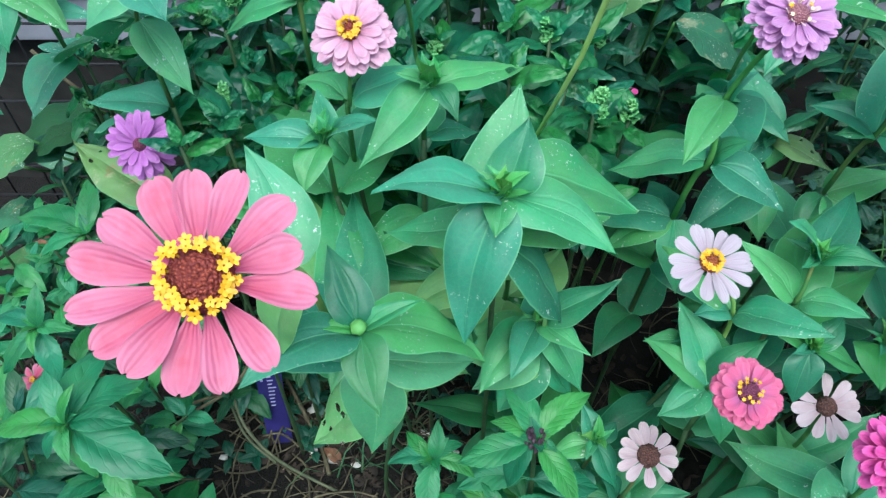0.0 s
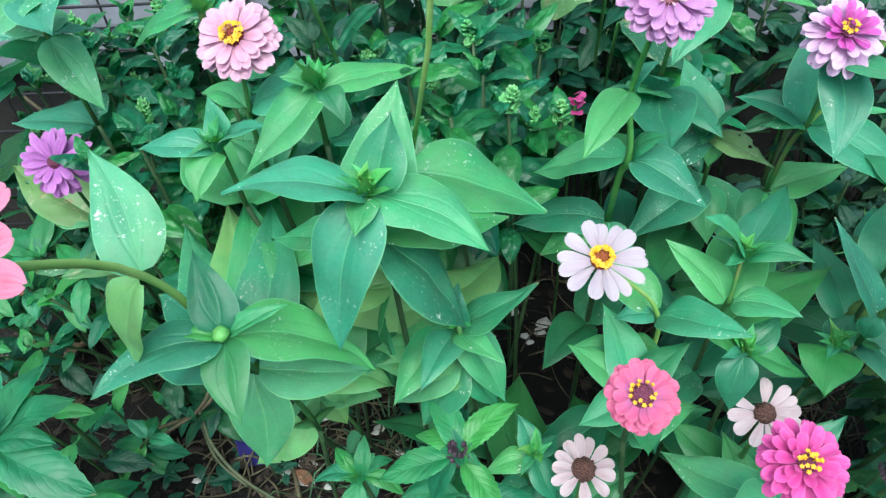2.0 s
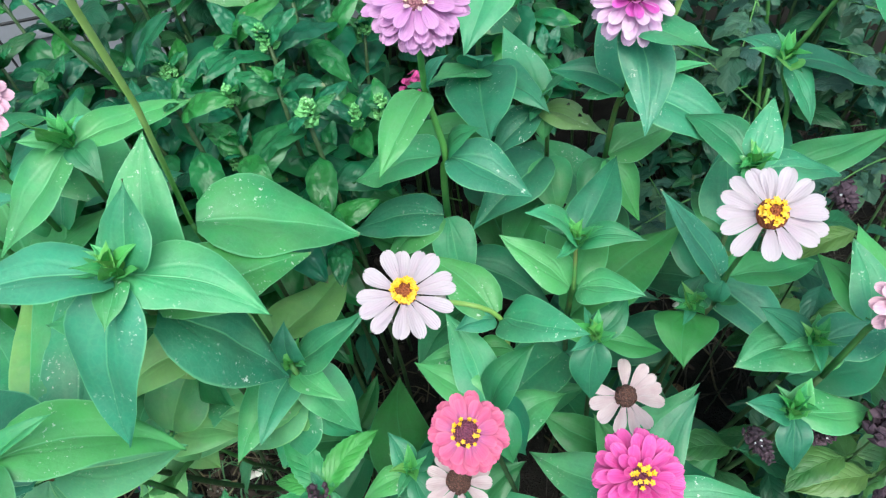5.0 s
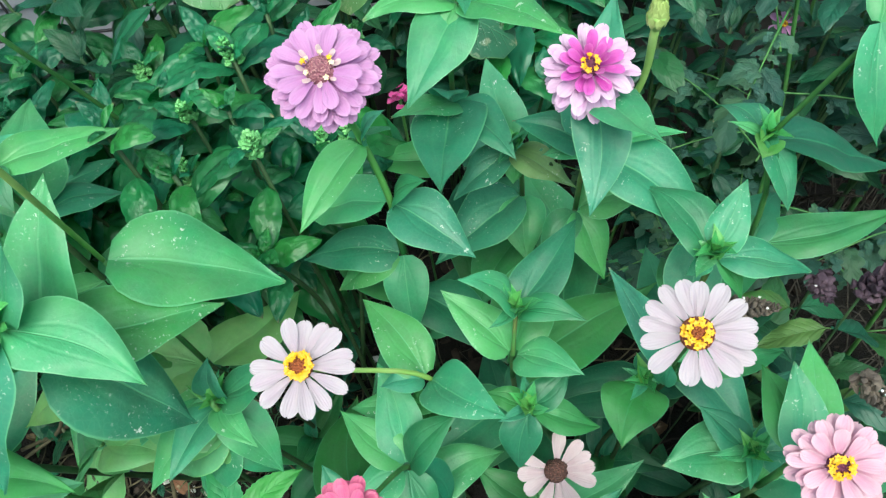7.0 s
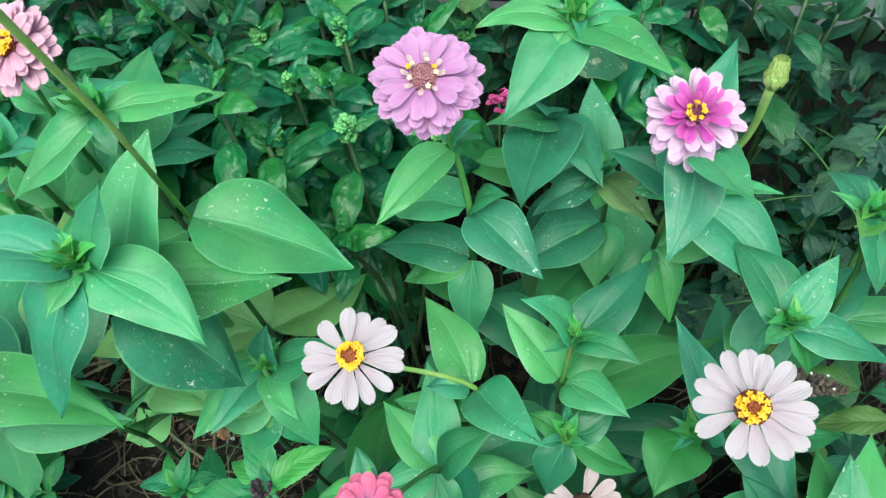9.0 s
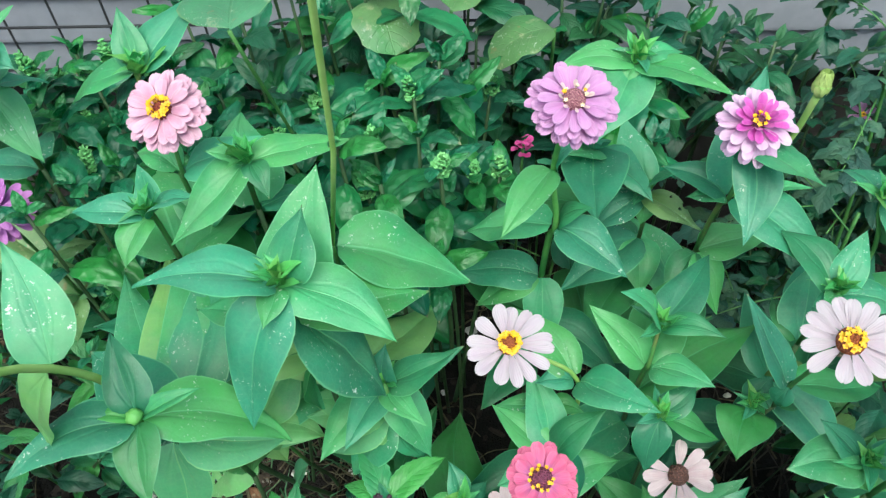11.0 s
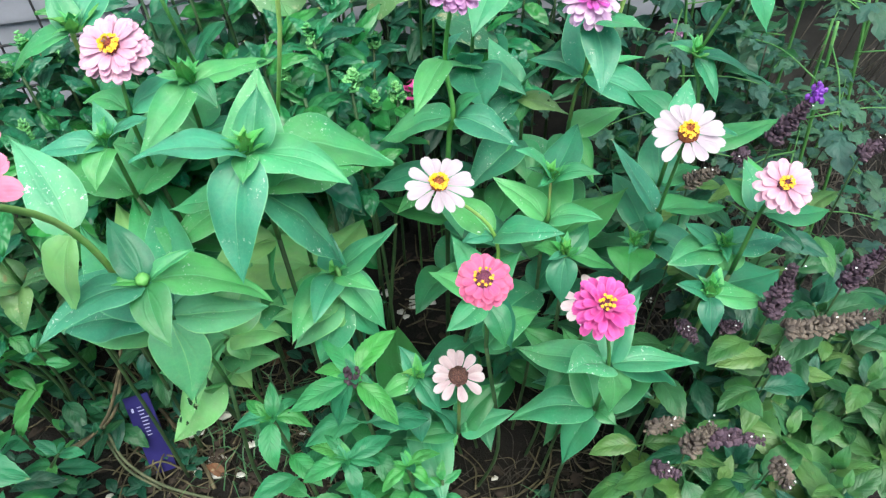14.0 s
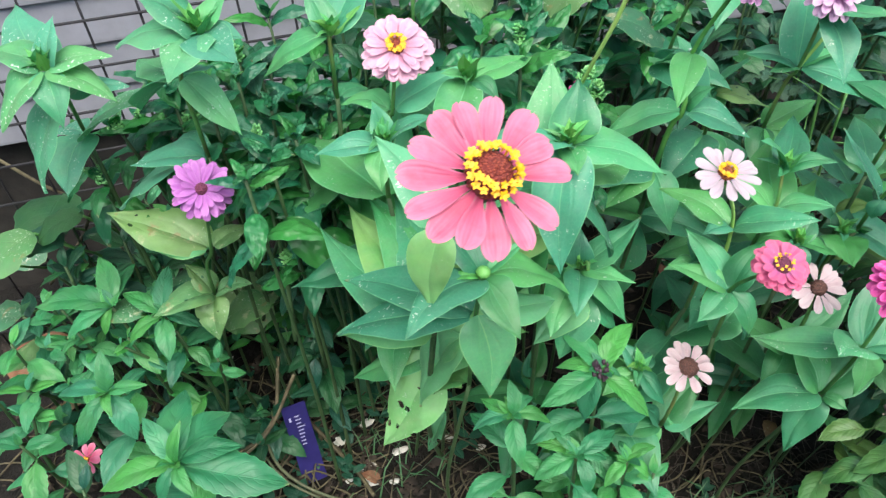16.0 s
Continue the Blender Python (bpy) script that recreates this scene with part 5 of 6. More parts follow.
def pooled_leaf(kind, mat, variant):
    key = (kind, mat.name, variant)
    if key not in LEAF_POOL:
        rnd = random.Random(variant * 13 + len(kind))
        v, f, uv = blade(0.05, rnd.uniform(-0.012, 0.012), {"basil": 0.52, "curly": 0.56, "zinnia": 0.46, "round": 0.9, "lobed": 0.62}[kind], rnd.uniform(0.004, 0.011), kind, 0.2, variant * 31 + 5, 26 if kind in ("curly", "lobed") else 16)
        ob = mesh_object("leaf", v, f, mat, uvs=uv)
        LEAF_POOL[key] = ob.data
        bpy.data.objects.remove(ob)
    return LEAF_POOL[key]


def bushy(foot, top, pairs, size, mat, kind="basil", name="basil_plant", words="bushy green basil plant in the bed", category="herb", spike=None, seed=0, branches=0, often=0.28):
    """A bushy plant: stem, decussate pairs of leaves, and perhaps a flower spike at each tip."""
    rnd = random.Random(seed)
    root = tagged(new(name), words, category, "bushy plants in the bed")
    foot = Vector(foot)
    root.location = foot
    t = Vector(top) - foot
    mesh_stems = []
    tips = [(Vector((0, 0, 0)), t, pairs)]
    for b in range(branches):
        s = rnd.uniform(0.3, 0.65)
        a = rnd.uniform(0, 6.28)
        r = rnd.uniform(0.03, 0.07)
        tips.append((t * s, Vector((t.x + r * math.cos(a), t.y + r * math.sin(a), t.z * rnd.uniform(0.8, 1.0))), max(2, pairs - 2)))
    for a, b, n in tips:
        mid = a.lerp(b, 0.5) + Vector((rnd.uniform(-1, 1), rnd.uniform(-1, 1), 0)) * 0.008
        pts = curve_points([a, mid, b], 4)
        mesh_stems.append(tube(pts, [0.0024 - 0.0011 * i / len(pts) for i in range(len(pts))], 5))
        turn = rnd.uniform(0, 180)
        for k in range(n):
            s = max(0.12, 1 - (0.008 + 0.021 * k + 0.003 * k * k) / max(0.1, (b - a).length))
            grow = min(1.0, 0.68 + 0.2 * k)
            for side in (0, 180):
                w = size * grow * rnd.uniform(0.75, 1.2) / 0.05
                m = Matrix.Translation(a.lerp(b, s)) @ pose(0, 0, 0, 0, 0, turn + 90 * k + side + rnd.uniform(-25, 25)) @ pose(0, 0, 0, rnd.uniform(-15, 15), rnd.uniform(-10, 28) - (35 if k == 0 else 0), 0) @ Matrix.Diagonal((w, w, w, 1))
                shared("leaf", pooled_leaf(kind, mat, rnd.randrange(7)), root, m)
        crown = rnd.uniform(0, 90)
        for k in range(3 if kind == "curly" else 1):
            w = size * rnd.uniform(0.30, 0.5) / 0.05
            shared("leaf", pooled_leaf(kind, mat, rnd.randrange(7)), root, Matrix.Translation(b) @ pose(0, 0, 0, 0, 0, crown + 120 * k) @ pose(0, 0, 0, 0, rnd.uniform(-75, -40), 0) @ Matrix.Diagonal((w, w, w, 1)))
        if spike and rnd.random() < often:
            up = Vector((rnd.uniform(-0.4, 0.4), rnd.uniform(-0.4, 0.4), 1)).normalized()
            calyx_spike(root, b, b + up * rnd.uniform(0.010, 0.020), 0.0066, spike, 5, rnd.random())
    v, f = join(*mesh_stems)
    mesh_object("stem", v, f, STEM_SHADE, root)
    return root


def thicket(n, x0, x1, y0, y1, z0, z1, pairs, size, mats, seed, kind="basil", **more):
    rnd = random.Random(seed)
    for i in range(n):
        x, y, z = rnd.uniform(x0, x1), rnd.uniform(y0, y1), rnd.uniform(z0, z1)
        if any(math.hypot(x - p, y - q) < r for p, q, r in BARE):
            continue
        bushy((x + rnd.uniform(-0.02, 0.02), y + rnd.uniform(-0.01, 0.03), 0), (x, y, z), pairs, size * rnd.uniform(0.85, 1.15), rnd.choice(mats), kind, seed=seed * 100 + i, **more)


# bare soil shows here: nothing is planted
BARE = [(0.165, 0.47, 0.045), (0.17, 0.53, 0.04), (0.145, 0.58, 0.045), (0.0, 0.59, 0.03), (0.235, 0.545, 0.03), (-0.13, 0.40, 0.085), (0.21, 0.17, 0.08), (-0.36, 0.47, 0.06), (-0.05, 0.41, 0.05), (0.115, 0.30, 0.03), (0.16, 0.57, 0.04), (0.142, 0.465, 0.055), (0.13, 0.42, 0.03), (0.53, 0.04, 0.09)]
# curly basil in flower behind the zinnias
thicket(20, 0.03, 0.19, 0.40, 0.52, 0.45, 0.54, 5, 0.062, [BASIL[1]], 1, kind="curly", spike=SPIKE_GREEN, branches=2, words="curly-leaved basil with pale green flower spikes")
thicket(13, -0.16, -0.05, 0.43, 0.52, 0.44, 0.53, 5, 0.056, [BASIL[1]], 2, kind="curly", spike=SPIKE_GREEN, branches=2, words="curly-leaved basil with pale green flower spikes")
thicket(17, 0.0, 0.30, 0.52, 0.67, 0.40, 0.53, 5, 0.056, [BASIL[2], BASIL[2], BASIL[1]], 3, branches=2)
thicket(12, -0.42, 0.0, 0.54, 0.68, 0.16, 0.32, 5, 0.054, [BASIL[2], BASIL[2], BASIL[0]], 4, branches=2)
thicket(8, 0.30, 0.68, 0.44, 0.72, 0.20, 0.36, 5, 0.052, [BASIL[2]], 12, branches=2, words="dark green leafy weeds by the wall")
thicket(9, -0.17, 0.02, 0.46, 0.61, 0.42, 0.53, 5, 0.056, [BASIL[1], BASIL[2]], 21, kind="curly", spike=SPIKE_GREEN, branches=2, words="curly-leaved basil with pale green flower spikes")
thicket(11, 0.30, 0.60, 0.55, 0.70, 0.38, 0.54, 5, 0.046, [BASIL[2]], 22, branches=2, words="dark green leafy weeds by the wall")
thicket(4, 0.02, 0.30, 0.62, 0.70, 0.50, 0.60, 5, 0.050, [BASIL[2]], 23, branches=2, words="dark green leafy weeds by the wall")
for i, top in enumerate(((-0.168, 0.356, 0.528), (-0.150, 0.388, 0.520), (-0.128, 0.410, 0.515), (-0.108, 0.432, 0.500), (-0.160, 0.425, 0.505), (-0.190, 0.470, 0.515), (-0.222, 0.500, 0.515), (-0.165, 0.490, 0.525), (-0.232, 0.522, 0.52), (-0.221, 0.536, 0.5), (-0.204, 0.545, 0.52), (-0.198, 0.539, 0.5), (-0.26, 0.542, 0.47), (-0.224, 0.531, 0.47), (-0.162, 0.517, 0.53), (-0.321, 0.558, 0.45), (-0.207, 0.528, 0.46), (0.040, 0.369, 0.575), (0.064, 0.363, 0.547), (0.100, 0.388, 0.535), (0.085, 0.415, 0.540))):
    bushy((top[0] + 0.005, top[1] + 0.02, 0), top, 3, 0.050, BASIL[1], "curly", words="curly-leaved basil with pale green flower spikes", spike=SPIKE_GREEN, seed=900 + i, branches=1 if i < 17 else (0 if i < 19 else 2), often=0.4)
thicket(8, -0.07, 0.13, 0.55, 0.68, 0.52, 0.60, 4, 0.054, [BASIL[2], BASIL[1]], 31, branches=1)
# low growth between the zinnia stems, mostly in leaf copies darkened for shade
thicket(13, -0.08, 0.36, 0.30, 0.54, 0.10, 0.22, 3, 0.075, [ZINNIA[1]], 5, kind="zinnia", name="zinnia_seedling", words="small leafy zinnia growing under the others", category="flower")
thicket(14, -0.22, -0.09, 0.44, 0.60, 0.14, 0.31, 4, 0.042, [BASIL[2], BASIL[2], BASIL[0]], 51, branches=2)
# basil along the front and at the side
thicket(4, 0.07, 0.16, 0.14, 0.22, 0.16, 0.27, 5, 0.046, [BASIL[0]], 6, branches=1)
thicket(24, 0.31, 0.62, 0.0, 0.24, 0.22, 0.34, 4, 0.060, [BASIL[3], BASIL[3], BASIL[2]], 7, branches=2, words="olive-green basil with faded flower spikes")
thicket(5, 0.27, 0.40, 0.06, 0.16, 0.22, 0.31, 4, 0.052, [BASIL[0], BASIL[3]], 61, branches=1)
thicket(14, 0.41, 0.62, 0.16, 0.36, 0.24, 0.38, 4, 0.052, [BASIL[2], BASIL[3]], 8, branches=1, words="dark green basil with seed spikes")
thicket(7, -0.44, -0.22, 0.10, 0.26, 0.18, 0.30, 5, 0.056, [BASIL[0], BASIL[2]], 9, branches=2)
thicket(6, -0.52, -0.34, 0.25, 0.50, 0.10, 0.24, 4, 0.050, [BASIL[2], BASIL[0]], 24, branches=1)
thicket(4, -0.50, -0.38, 0.36, 0.54, 0.20, 0.32, 4, 0.052, [BASIL[2], BASIL[0]], 41, branches=1)
for i, top in enumerate(((-0.409, 0.510, 0.30), (-0.376, 0.564, 0.30), (-0.348, 0.514, 0.31), (-0.309, 0.472, 0.31), (-0.280, 0.434, 0.30), (-0.375, 0.460, 0.30), (-0.326, 0.439, 0.30), (-0.35, 0.48, 0.28), (-0.30, 0.50, 0.27), (-0.395, 0.53, 0.27))):
    bushy((top[0] + 0.01, top[1] + 0.03, 0), top, 3, 0.036, BASIL[0], words="young leafy green basil shoots near the wall", seed=960 + i, branches=2)
thicket(7, -0.30, -0.16, 0.36, 0.52, 0.08, 0.18, 5, 0.040, [BASIL[2], BASIL[0]], 10, branches=1)


# ---- seed spikes of the purple basil ----
def seed_spike(a, b, mat, radius, seed, violet=False):
    root = tagged(new("seed_spike"), "dark purple basil seed spike with tiny white florets", "herb", "basil seed spikes")
    base = Vector(a)
    root.location = base
    foot = Vector((base.x + 0.01, base.y + 0.05, 0)) - base
    v, f = tube(curve_points([foot, foot * 0.4 + Vector((0.01, 0, 0)), Vector((0, 0, 0))], 4), [0.0008] * 9, 5)
    mesh_object("stem", v, f, STEM_SHADE, root)
    end = Vector(b) - base
    rnd = random.Random(seed + 70)
    for k in range(3):
        for side in (0, 180):
            w = rnd.uniform(0.75, 1.15)
            m = Matrix.Translation(foot * (0.10 + 0.13 * k)) @ pose(0, 0, 0, 0, 0, 90 * k + side + rnd.uniform(-35, 35)) @ pose(0, 0, 0, rnd.uniform(-15, 15), rnd.uniform(-10, 25), 0) @ Matrix.Diagonal((w, w, w, 1))
            shared("leaf", pooled_leaf("basil", BASIL[rnd.choice((2, 3, 3))], rnd.randrange(7)), root, m)
    calyx_spike(root, (0, 0, 0), end, radius, mat, max(7, int(end.length / 0.0032)), seed, "calyx_spike")
    rnd = random.Random(seed)
    groups = []
    for i in range(3):
        p = end * rnd.uniform(0.3, 1.0) + Vector((rnd.uniform(-1, 1), rnd.uniform(-1, 1), 0.9)).normalized() * radius
        groups.append(moved(blob(0.0008, seed + i, (1, 1, 0.6), 0.4), Matrix.Translation(p)))
    v, f = join(*groups)
    mesh_object("floret", v, f, WHITE_BIT, root, "tiny white florets", smooth=False)
    if violet:
        groups = [moved(blob(0.0024, i, (0.8, 0.8, 1.2), 0.4), Matrix.Translation(end + end.normalized() * 0.010 * i / 22 + Vector((rnd.uniform(-1, 1), rnd.uniform(-1, 1), rnd.uniform(-0.5, 1))) * 0.0042)) for i in range(22)]
        v, f = join(*groups)
        mesh_object("violet_flower", v, f, VIOLET, root, "violet florets at the tip", smooth=False)


seed_spike((0.411, 0.285, 0.5), (0.43, 0.281, 0.535), SPIKE_PURPLE, 0.0075, 1, True)
seed_spike((0.369, 0.176, 0.43), (0.383, 0.187, 0.465), SPIKE_PURPLE, 0.0085, 2, False)
seed_spike((0.38, 0.165, 0.42), (0.437, 0.15, 0.44), SPIKE_BROWN, 0.0085, 3, False)
seed_spike((0.427, 0.18, 0.44), (0.448, 0.182, 0.47), SPIKE_PURPLE, 0.0085, 4, False)
seed_spike((0.293, 0.12, 0.36), (0.308, 0.121, 0.385), SPIKE_BROWN, 0.0085, 5, False)
seed_spike((0.309, 0.12, 0.37), (0.342, 0.106, 0.375), SPIKE_PURPLE, 0.0075, 6, False)
seed_spike((0.317, 0.203, 0.4), (0.321, 0.182, 0.4), SPIKE_PURPLE, 0.006, 7, False)
seed_spike((0.353, 0.198, 0.39), (0.362, 0.189, 0.4), SPIKE_PURPLE, 0.006, 8, False)
seed_spike((0.276, 0.147, 0.35), (0.305, 0.148, 0.35), SPIKE_BROWN, 0.007, 9, False)
seed_spike((0.271, 0.121, 0.34), (0.285, 0.108, 0.345), SPIKE_PURPLE, 0.007, 10, False)
seed_spike((0.373, 0.154, 0.39), (0.376, 0.147, 0.4), SPIKE_PURPLE, 0.007, 11, False)
seed_spike((0.411, 0.318, 0.46), (0.416, 0.306, 0.45), SPIKE_PURPLE, 0.0075, 12, False)
seed_spike((0.367, 0.313, 0.44), (0.382, 0.301, 0.46), SPIKE_BROWN, 0.008, 13, False)
seed_spike((0.36, 0.102, 0.34), (0.361, 0.083, 0.34), SPIKE_BROWN, 0.008, 14, False)
seed_spike((0.504, 0.289, 0.46), (0.523, 0.288, 0.47), SPIKE_PURPLE, 0.0075, 15, False)
seed_spike((0.424, 0.264, 0.44), (0.431, 0.241, 0.44), SPIKE_BROWN, 0.008, 16, False)


# ---- tomato-like leaves, vine and gourd leaves behind ----
def compound_leaf(root, a, b, size, mat, seed):
    rnd = random.Random(seed)
    a, b = Vector(a), Vector(b)
    d = (b - a)
    az = math.degrees(math.atan2(d.y, d.x))
    v, f = tube(curve_points([a, a.lerp(b, 0.5) + Vector((0, 0, 0.01)), b], 4), [0.0010 - 0.0005 * i / 8 for i in range(9)], 5)
    mesh_object("leaf_stalk", v, f, STEM, root)
    for s, w in ((0.35, 0.6), (0.55, 0.35), (0.7, 0.9), (0.85, 0.5), (1.0, 1.2)):
        for side in ((-1, 1) if s < 1 else (0,)):
            n = 3
            for k in range(n):
                turn = az + side * 62 + (k - 1) * 38 + rnd.uniform(-10, 10)
                q = size * w * (1.0 if k == 1 else 0.66) / 0.05
                m = Matrix.Translation(a.lerp(b, s) + Vector((0, 0, 0.004))) @ pose(0, 0, 0, 0, 0, turn) @ pose(0, 0, 0, rnd.uniform(-15, 15), rnd.uniform(0, 25), 0) @ Matrix.Diagonal((q, q, q, 1))
                shared("leaflet", pooled_leaf("lobed", mat, rnd.randrange(7)), root, m)


def tomato(foot, height, seed, n=7):
    rnd = random.Random(seed)
    root = tagged(new("tomato_plant"), "tomato plant with lobed dull green leaves", "plant", "tomato plants by the wall")
    root.location = foot
    top = Vector((rnd.uniform(-0.05, 0.05), rnd.uniform(-0.05, 0.05), height))
    v, f = tube(curve_points([(0, 0, 0), top * 0.5 + Vector((0.02, 0.01, 0)), top], 5), [0.0026 - 0.0001 * i for i in range(11)], 7)
    mesh_object("stem", v, f, STEM, root)
    for i in range(n):
        s = 0.3 + 0.7 * (i + 0.5) / n
        a = i * 2.4 + rnd.uniform(-0.4, 0.4)
        r = rnd.uniform(0.09, 0.14)
        compound_leaf(root, top * s, top * s + Vector((r * math.cos(a), r * math.sin(a), rnd.uniform(-0.03, 0.02))), 0.034, TOMATO_LEAF, seed * 10 + i)


tomato((0.50, 0.52, 0), 0.52, 1, 9)
tomato((0.36, 0.60, 0), 0.40, 2)
tomato((0.58, 0.42, 0), 0.50, 3, 8)
tomato((0.64, 0.60, 0), 0.60, 4, 9)
tomato((0.20, 0.62, 0), 0.30, 5, 5)
tomato((0.42, 0.44, 0), 0.40, 6)
tomato((0.54, 0.67, 0), 0.56, 7, 9)
tomato((0.70, 0.48, 0), 0.46, 8)
tomato((0.66, 0.56, 0), 0.42, 9, 4)
tomato((0.76, 0.62, 0), 0.40, 10, 4)
tomato((0.84, 0.68, 0), 0.36, 11, 3)


def broad_leaf(place, azimuth, size, tilt, mat, name, words, category):
    root = tagged(new(name), words, category)
    foot = Vector((place[0] + 0.02, min(place[1] + 0.12, 0.76), 0))
    root.location = foot
    p = Vector(place) - foot
    v, f = tube(curve_points([(0, 0, 0), Vector((p.x * 0.5, p.y * 0.35, p.z * 0.65)), p], 5), [0.0015] * 11, 6)
    mesh_object("stem", v, f, STEM, root)
    leaf_part(root, p, azimuth, size * math.cos(radians(tilt)), -size * math.sin(radians(tilt)), 0.92, 0.01, mat, "round", 0.1)


broad_leaf((-0.355, 0.562, 0.36), 200, 0.050, 10, VINE_LEAF, 'vine_leaf_plant', 'dark round vine leaf on a thin stalk', "plant")
broad_leaf((-0.38, 0.547, 0.34), 160, 0.050, 5, VINE_LEAF, 'vine_leaf_plant', 'dark round vine leaf on a thin stalk', "plant")
broad_leaf((-0.401, 0.549, 0.36), 220, 0.060, 10, GOURD_LEAF, 'gourd_plant', 'broad pale gourd leaf with yellowed edge', "plant")
broad_leaf((-0.395, 0.650, 0.325), 250, 0.085, 5, VINE_LEAF, 'vine_leaf_plant', 'dark round vine leaf on a thin stalk', "plant")
broad_leaf((-0.205, 0.575, 0.215), 245, 0.085, 12, GOURD_LEAF, 'gourd_plant', 'broad pale gourd leaf with yellowed edge', "plant")
broad_leaf((-0.262, 0.565, 0.235), 200, 0.070, 8, GOURD_LEAF, 'gourd_plant', 'broad pale gourd leaf with yellowed edge', "plant")
broad_leaf((-0.465, 0.735, 0.215), 230, 0.070, 10, GOURD_LEAF, 'gourd_plant', 'broad pale gourd leaf with yellowed edge', "plant")
broad_leaf((-0.404, 0.627, 0.3), 180, 0.050, 10, VINE_LEAF, 'vine_leaf_plant', 'dark round vine leaf on a thin stalk', "plant")
broad_leaf((-0.19, 0.468, 0.27), 180, 0.055, 15, GOURD_LEAF, 'gourd_plant', 'broad pale gourd leaf with yellowed edge', "plant")
broad_leaf((-0.307, 0.444, 0.32), 140, 0.050, 15, GOURD_LEAF, 'gourd_plant', 'broad pale gourd leaf with yellowed edge', "plant")
broad_leaf((-0.446, 0.575, 0.3), 160, 0.050, 10, GOURD_LEAF, 'gourd_plant', 'broad pale gourd leaf with yellowed edge', "plant")
broad_leaf((-0.457, 0.523, 0.2), 150, 0.050, 15, GOURD_LEAF, 'gourd_plant', 'broad pale gourd leaf with yellowed edge', "plant")
broad_leaf((-0.474, 0.579, 0.22), 170, 0.055, 15, GOURD_LEAF, 'gourd_plant', 'broad pale gourd leaf with yellowed edge', "plant")
broad_leaf((0.202, 0.568, 0.48), -20, 0.070, 20, GOURD_LEAF, 'gourd_plant', 'broad pale gourd leaf with yellowed edge', "plant")
broad_leaf((-0.025, 0.421, 0.62), 100, 0.075, 10, GOURD_LEAF, 'gourd_plant', 'broad pale gourd leaf with yellowed edge', "plant")
broad_leaf((0.103, 0.633, 0.5), 60, 0.060, 10, GOURD_LEAF, 'gourd_plant', 'broad pale gourd leaf with yellowed edge', "plant")
broad_leaf((0.041, 0.589, 0.54), -70, 0.060, 20, GOURD_LEAF, 'gourd_plant', 'broad pale gourd leaf with yellowed edge', "plant")
broad_leaf((0.19, 0.57, 0.52), 200, 0.060, 20, GOURD_LEAF, 'gourd_plant', 'broad pale gourd leaf with yellowed edge', "plant")
broad_leaf((0.074, 0.434, 0.38), 250, 0.050, 10, GOURD_LEAF, 'gourd_plant', 'broad pale gourd leaf with yellowed edge', "plant")


# ---- label, stones, litter ----
def plant_label():
    c, t = Vector((-0.196, 0.429, 0.137)), Vector((-0.192, 0.396, 0.056))
    root = tagged(new("plant_label"), "blue plastic plant label with pale lettering in soil", "label")
    m = Matrix.Translation(t) @ (c - t).to_track_quat("Y", "Z").to_matrix().to_4x4()
    root.matrix_world = m
    w, h, d = 0.0142, (c - t).length, 0.0006
    prof = [(-w, -0.030), (w, -0.030), (w, h - 0.001), (w - 0.001, h), (-w + 0.001, h), (-w, h - 0.001)]
    verts = [Vector((x, y, z - 0.25 * (x * x) / w)) for z in (-d, d) for x, y in prof]
    n = len(prof)
    faces = [tuple(range(n))[::-1], tuple(range(n, 2 * n))] + [(i, (i + 1) % n, (i + 1) % n + n, i + n) for i in range(n)]
    mesh_object("plate", verts, faces, LABEL_BLUE, root, smooth=False)
    rnd = random.Random(4)
    y = h - 0.014
    for i in range(9):
        hh = rnd.choice((0.005, 0.0065, 0.009))
        v, f = box(-0.002, -0.002 + hh, y - 0.0012, y, d - 0.0004, d + 0.0002)
        mesh_object("print_bar", v, f, LABEL_WHITE, root, smooth=False)
        y -= 0.0050
    v, f = box(-0.009, -0.0065, h - 0.020, h - 0.015, d - 0.001, d + 0.0001)
    mesh_object("print_bar", v, f, LABEL_WHITE, root, smooth=False)


plant_label()


def stone(x, y, r, seed):
    v, f = blob(r, seed, (1.2, 0.9, 0.45), 0.3)
    ob = mesh_object("stone", v, f, STONE, smooth=False)
    ob.location = (x, y, ground_height(x, y) + r * 0.25)
    tagged(ob, "small chalky white stone chip on dark soil", "stone", "white stone chips")


rnd = random.Random(77)
for x, y, r in ((-0.126, 0.385, 0.010), (-0.118, 0.45, 0.009), (0.159, 0.582, 0.010), (-0.08, 0.40, 0.006), (-0.05, 0.43, 0.007), (-0.02, 0.40, 0.006), (-0.10, 0.36, 0.005), (0.12, 0.60, 0.008), (0.18, 0.57, 0.006), (0.36, 0.42, 0.007), (-0.30, 0.46, 0.008), (0.05, 0.36, 0.006), (-0.16, 0.43, 0.006), (0.153, 0.57, 0.008), (0.09, 0.563, 0.007), (0.134, 0.56, 0.006), (0.037, 0.67, 0.007), (0.138, 0.551, 0.005), (-0.135, 0.489, 0.01), (-0.151, 0.432, 0.008), (-0.127, 0.368, 0.01), (-0.089, 0.399, 0.006), (-0.049, 0.433, 0.007), (-0.153, 0.379, 0.006)):
    stone(x, y, r, rnd.random())
for i in range(22):
    stone(rnd.uniform(-0.3, 0.5), rnd.uniform(0.15, 0.62), rnd.uniform(0.003, 0.006), rnd.random())


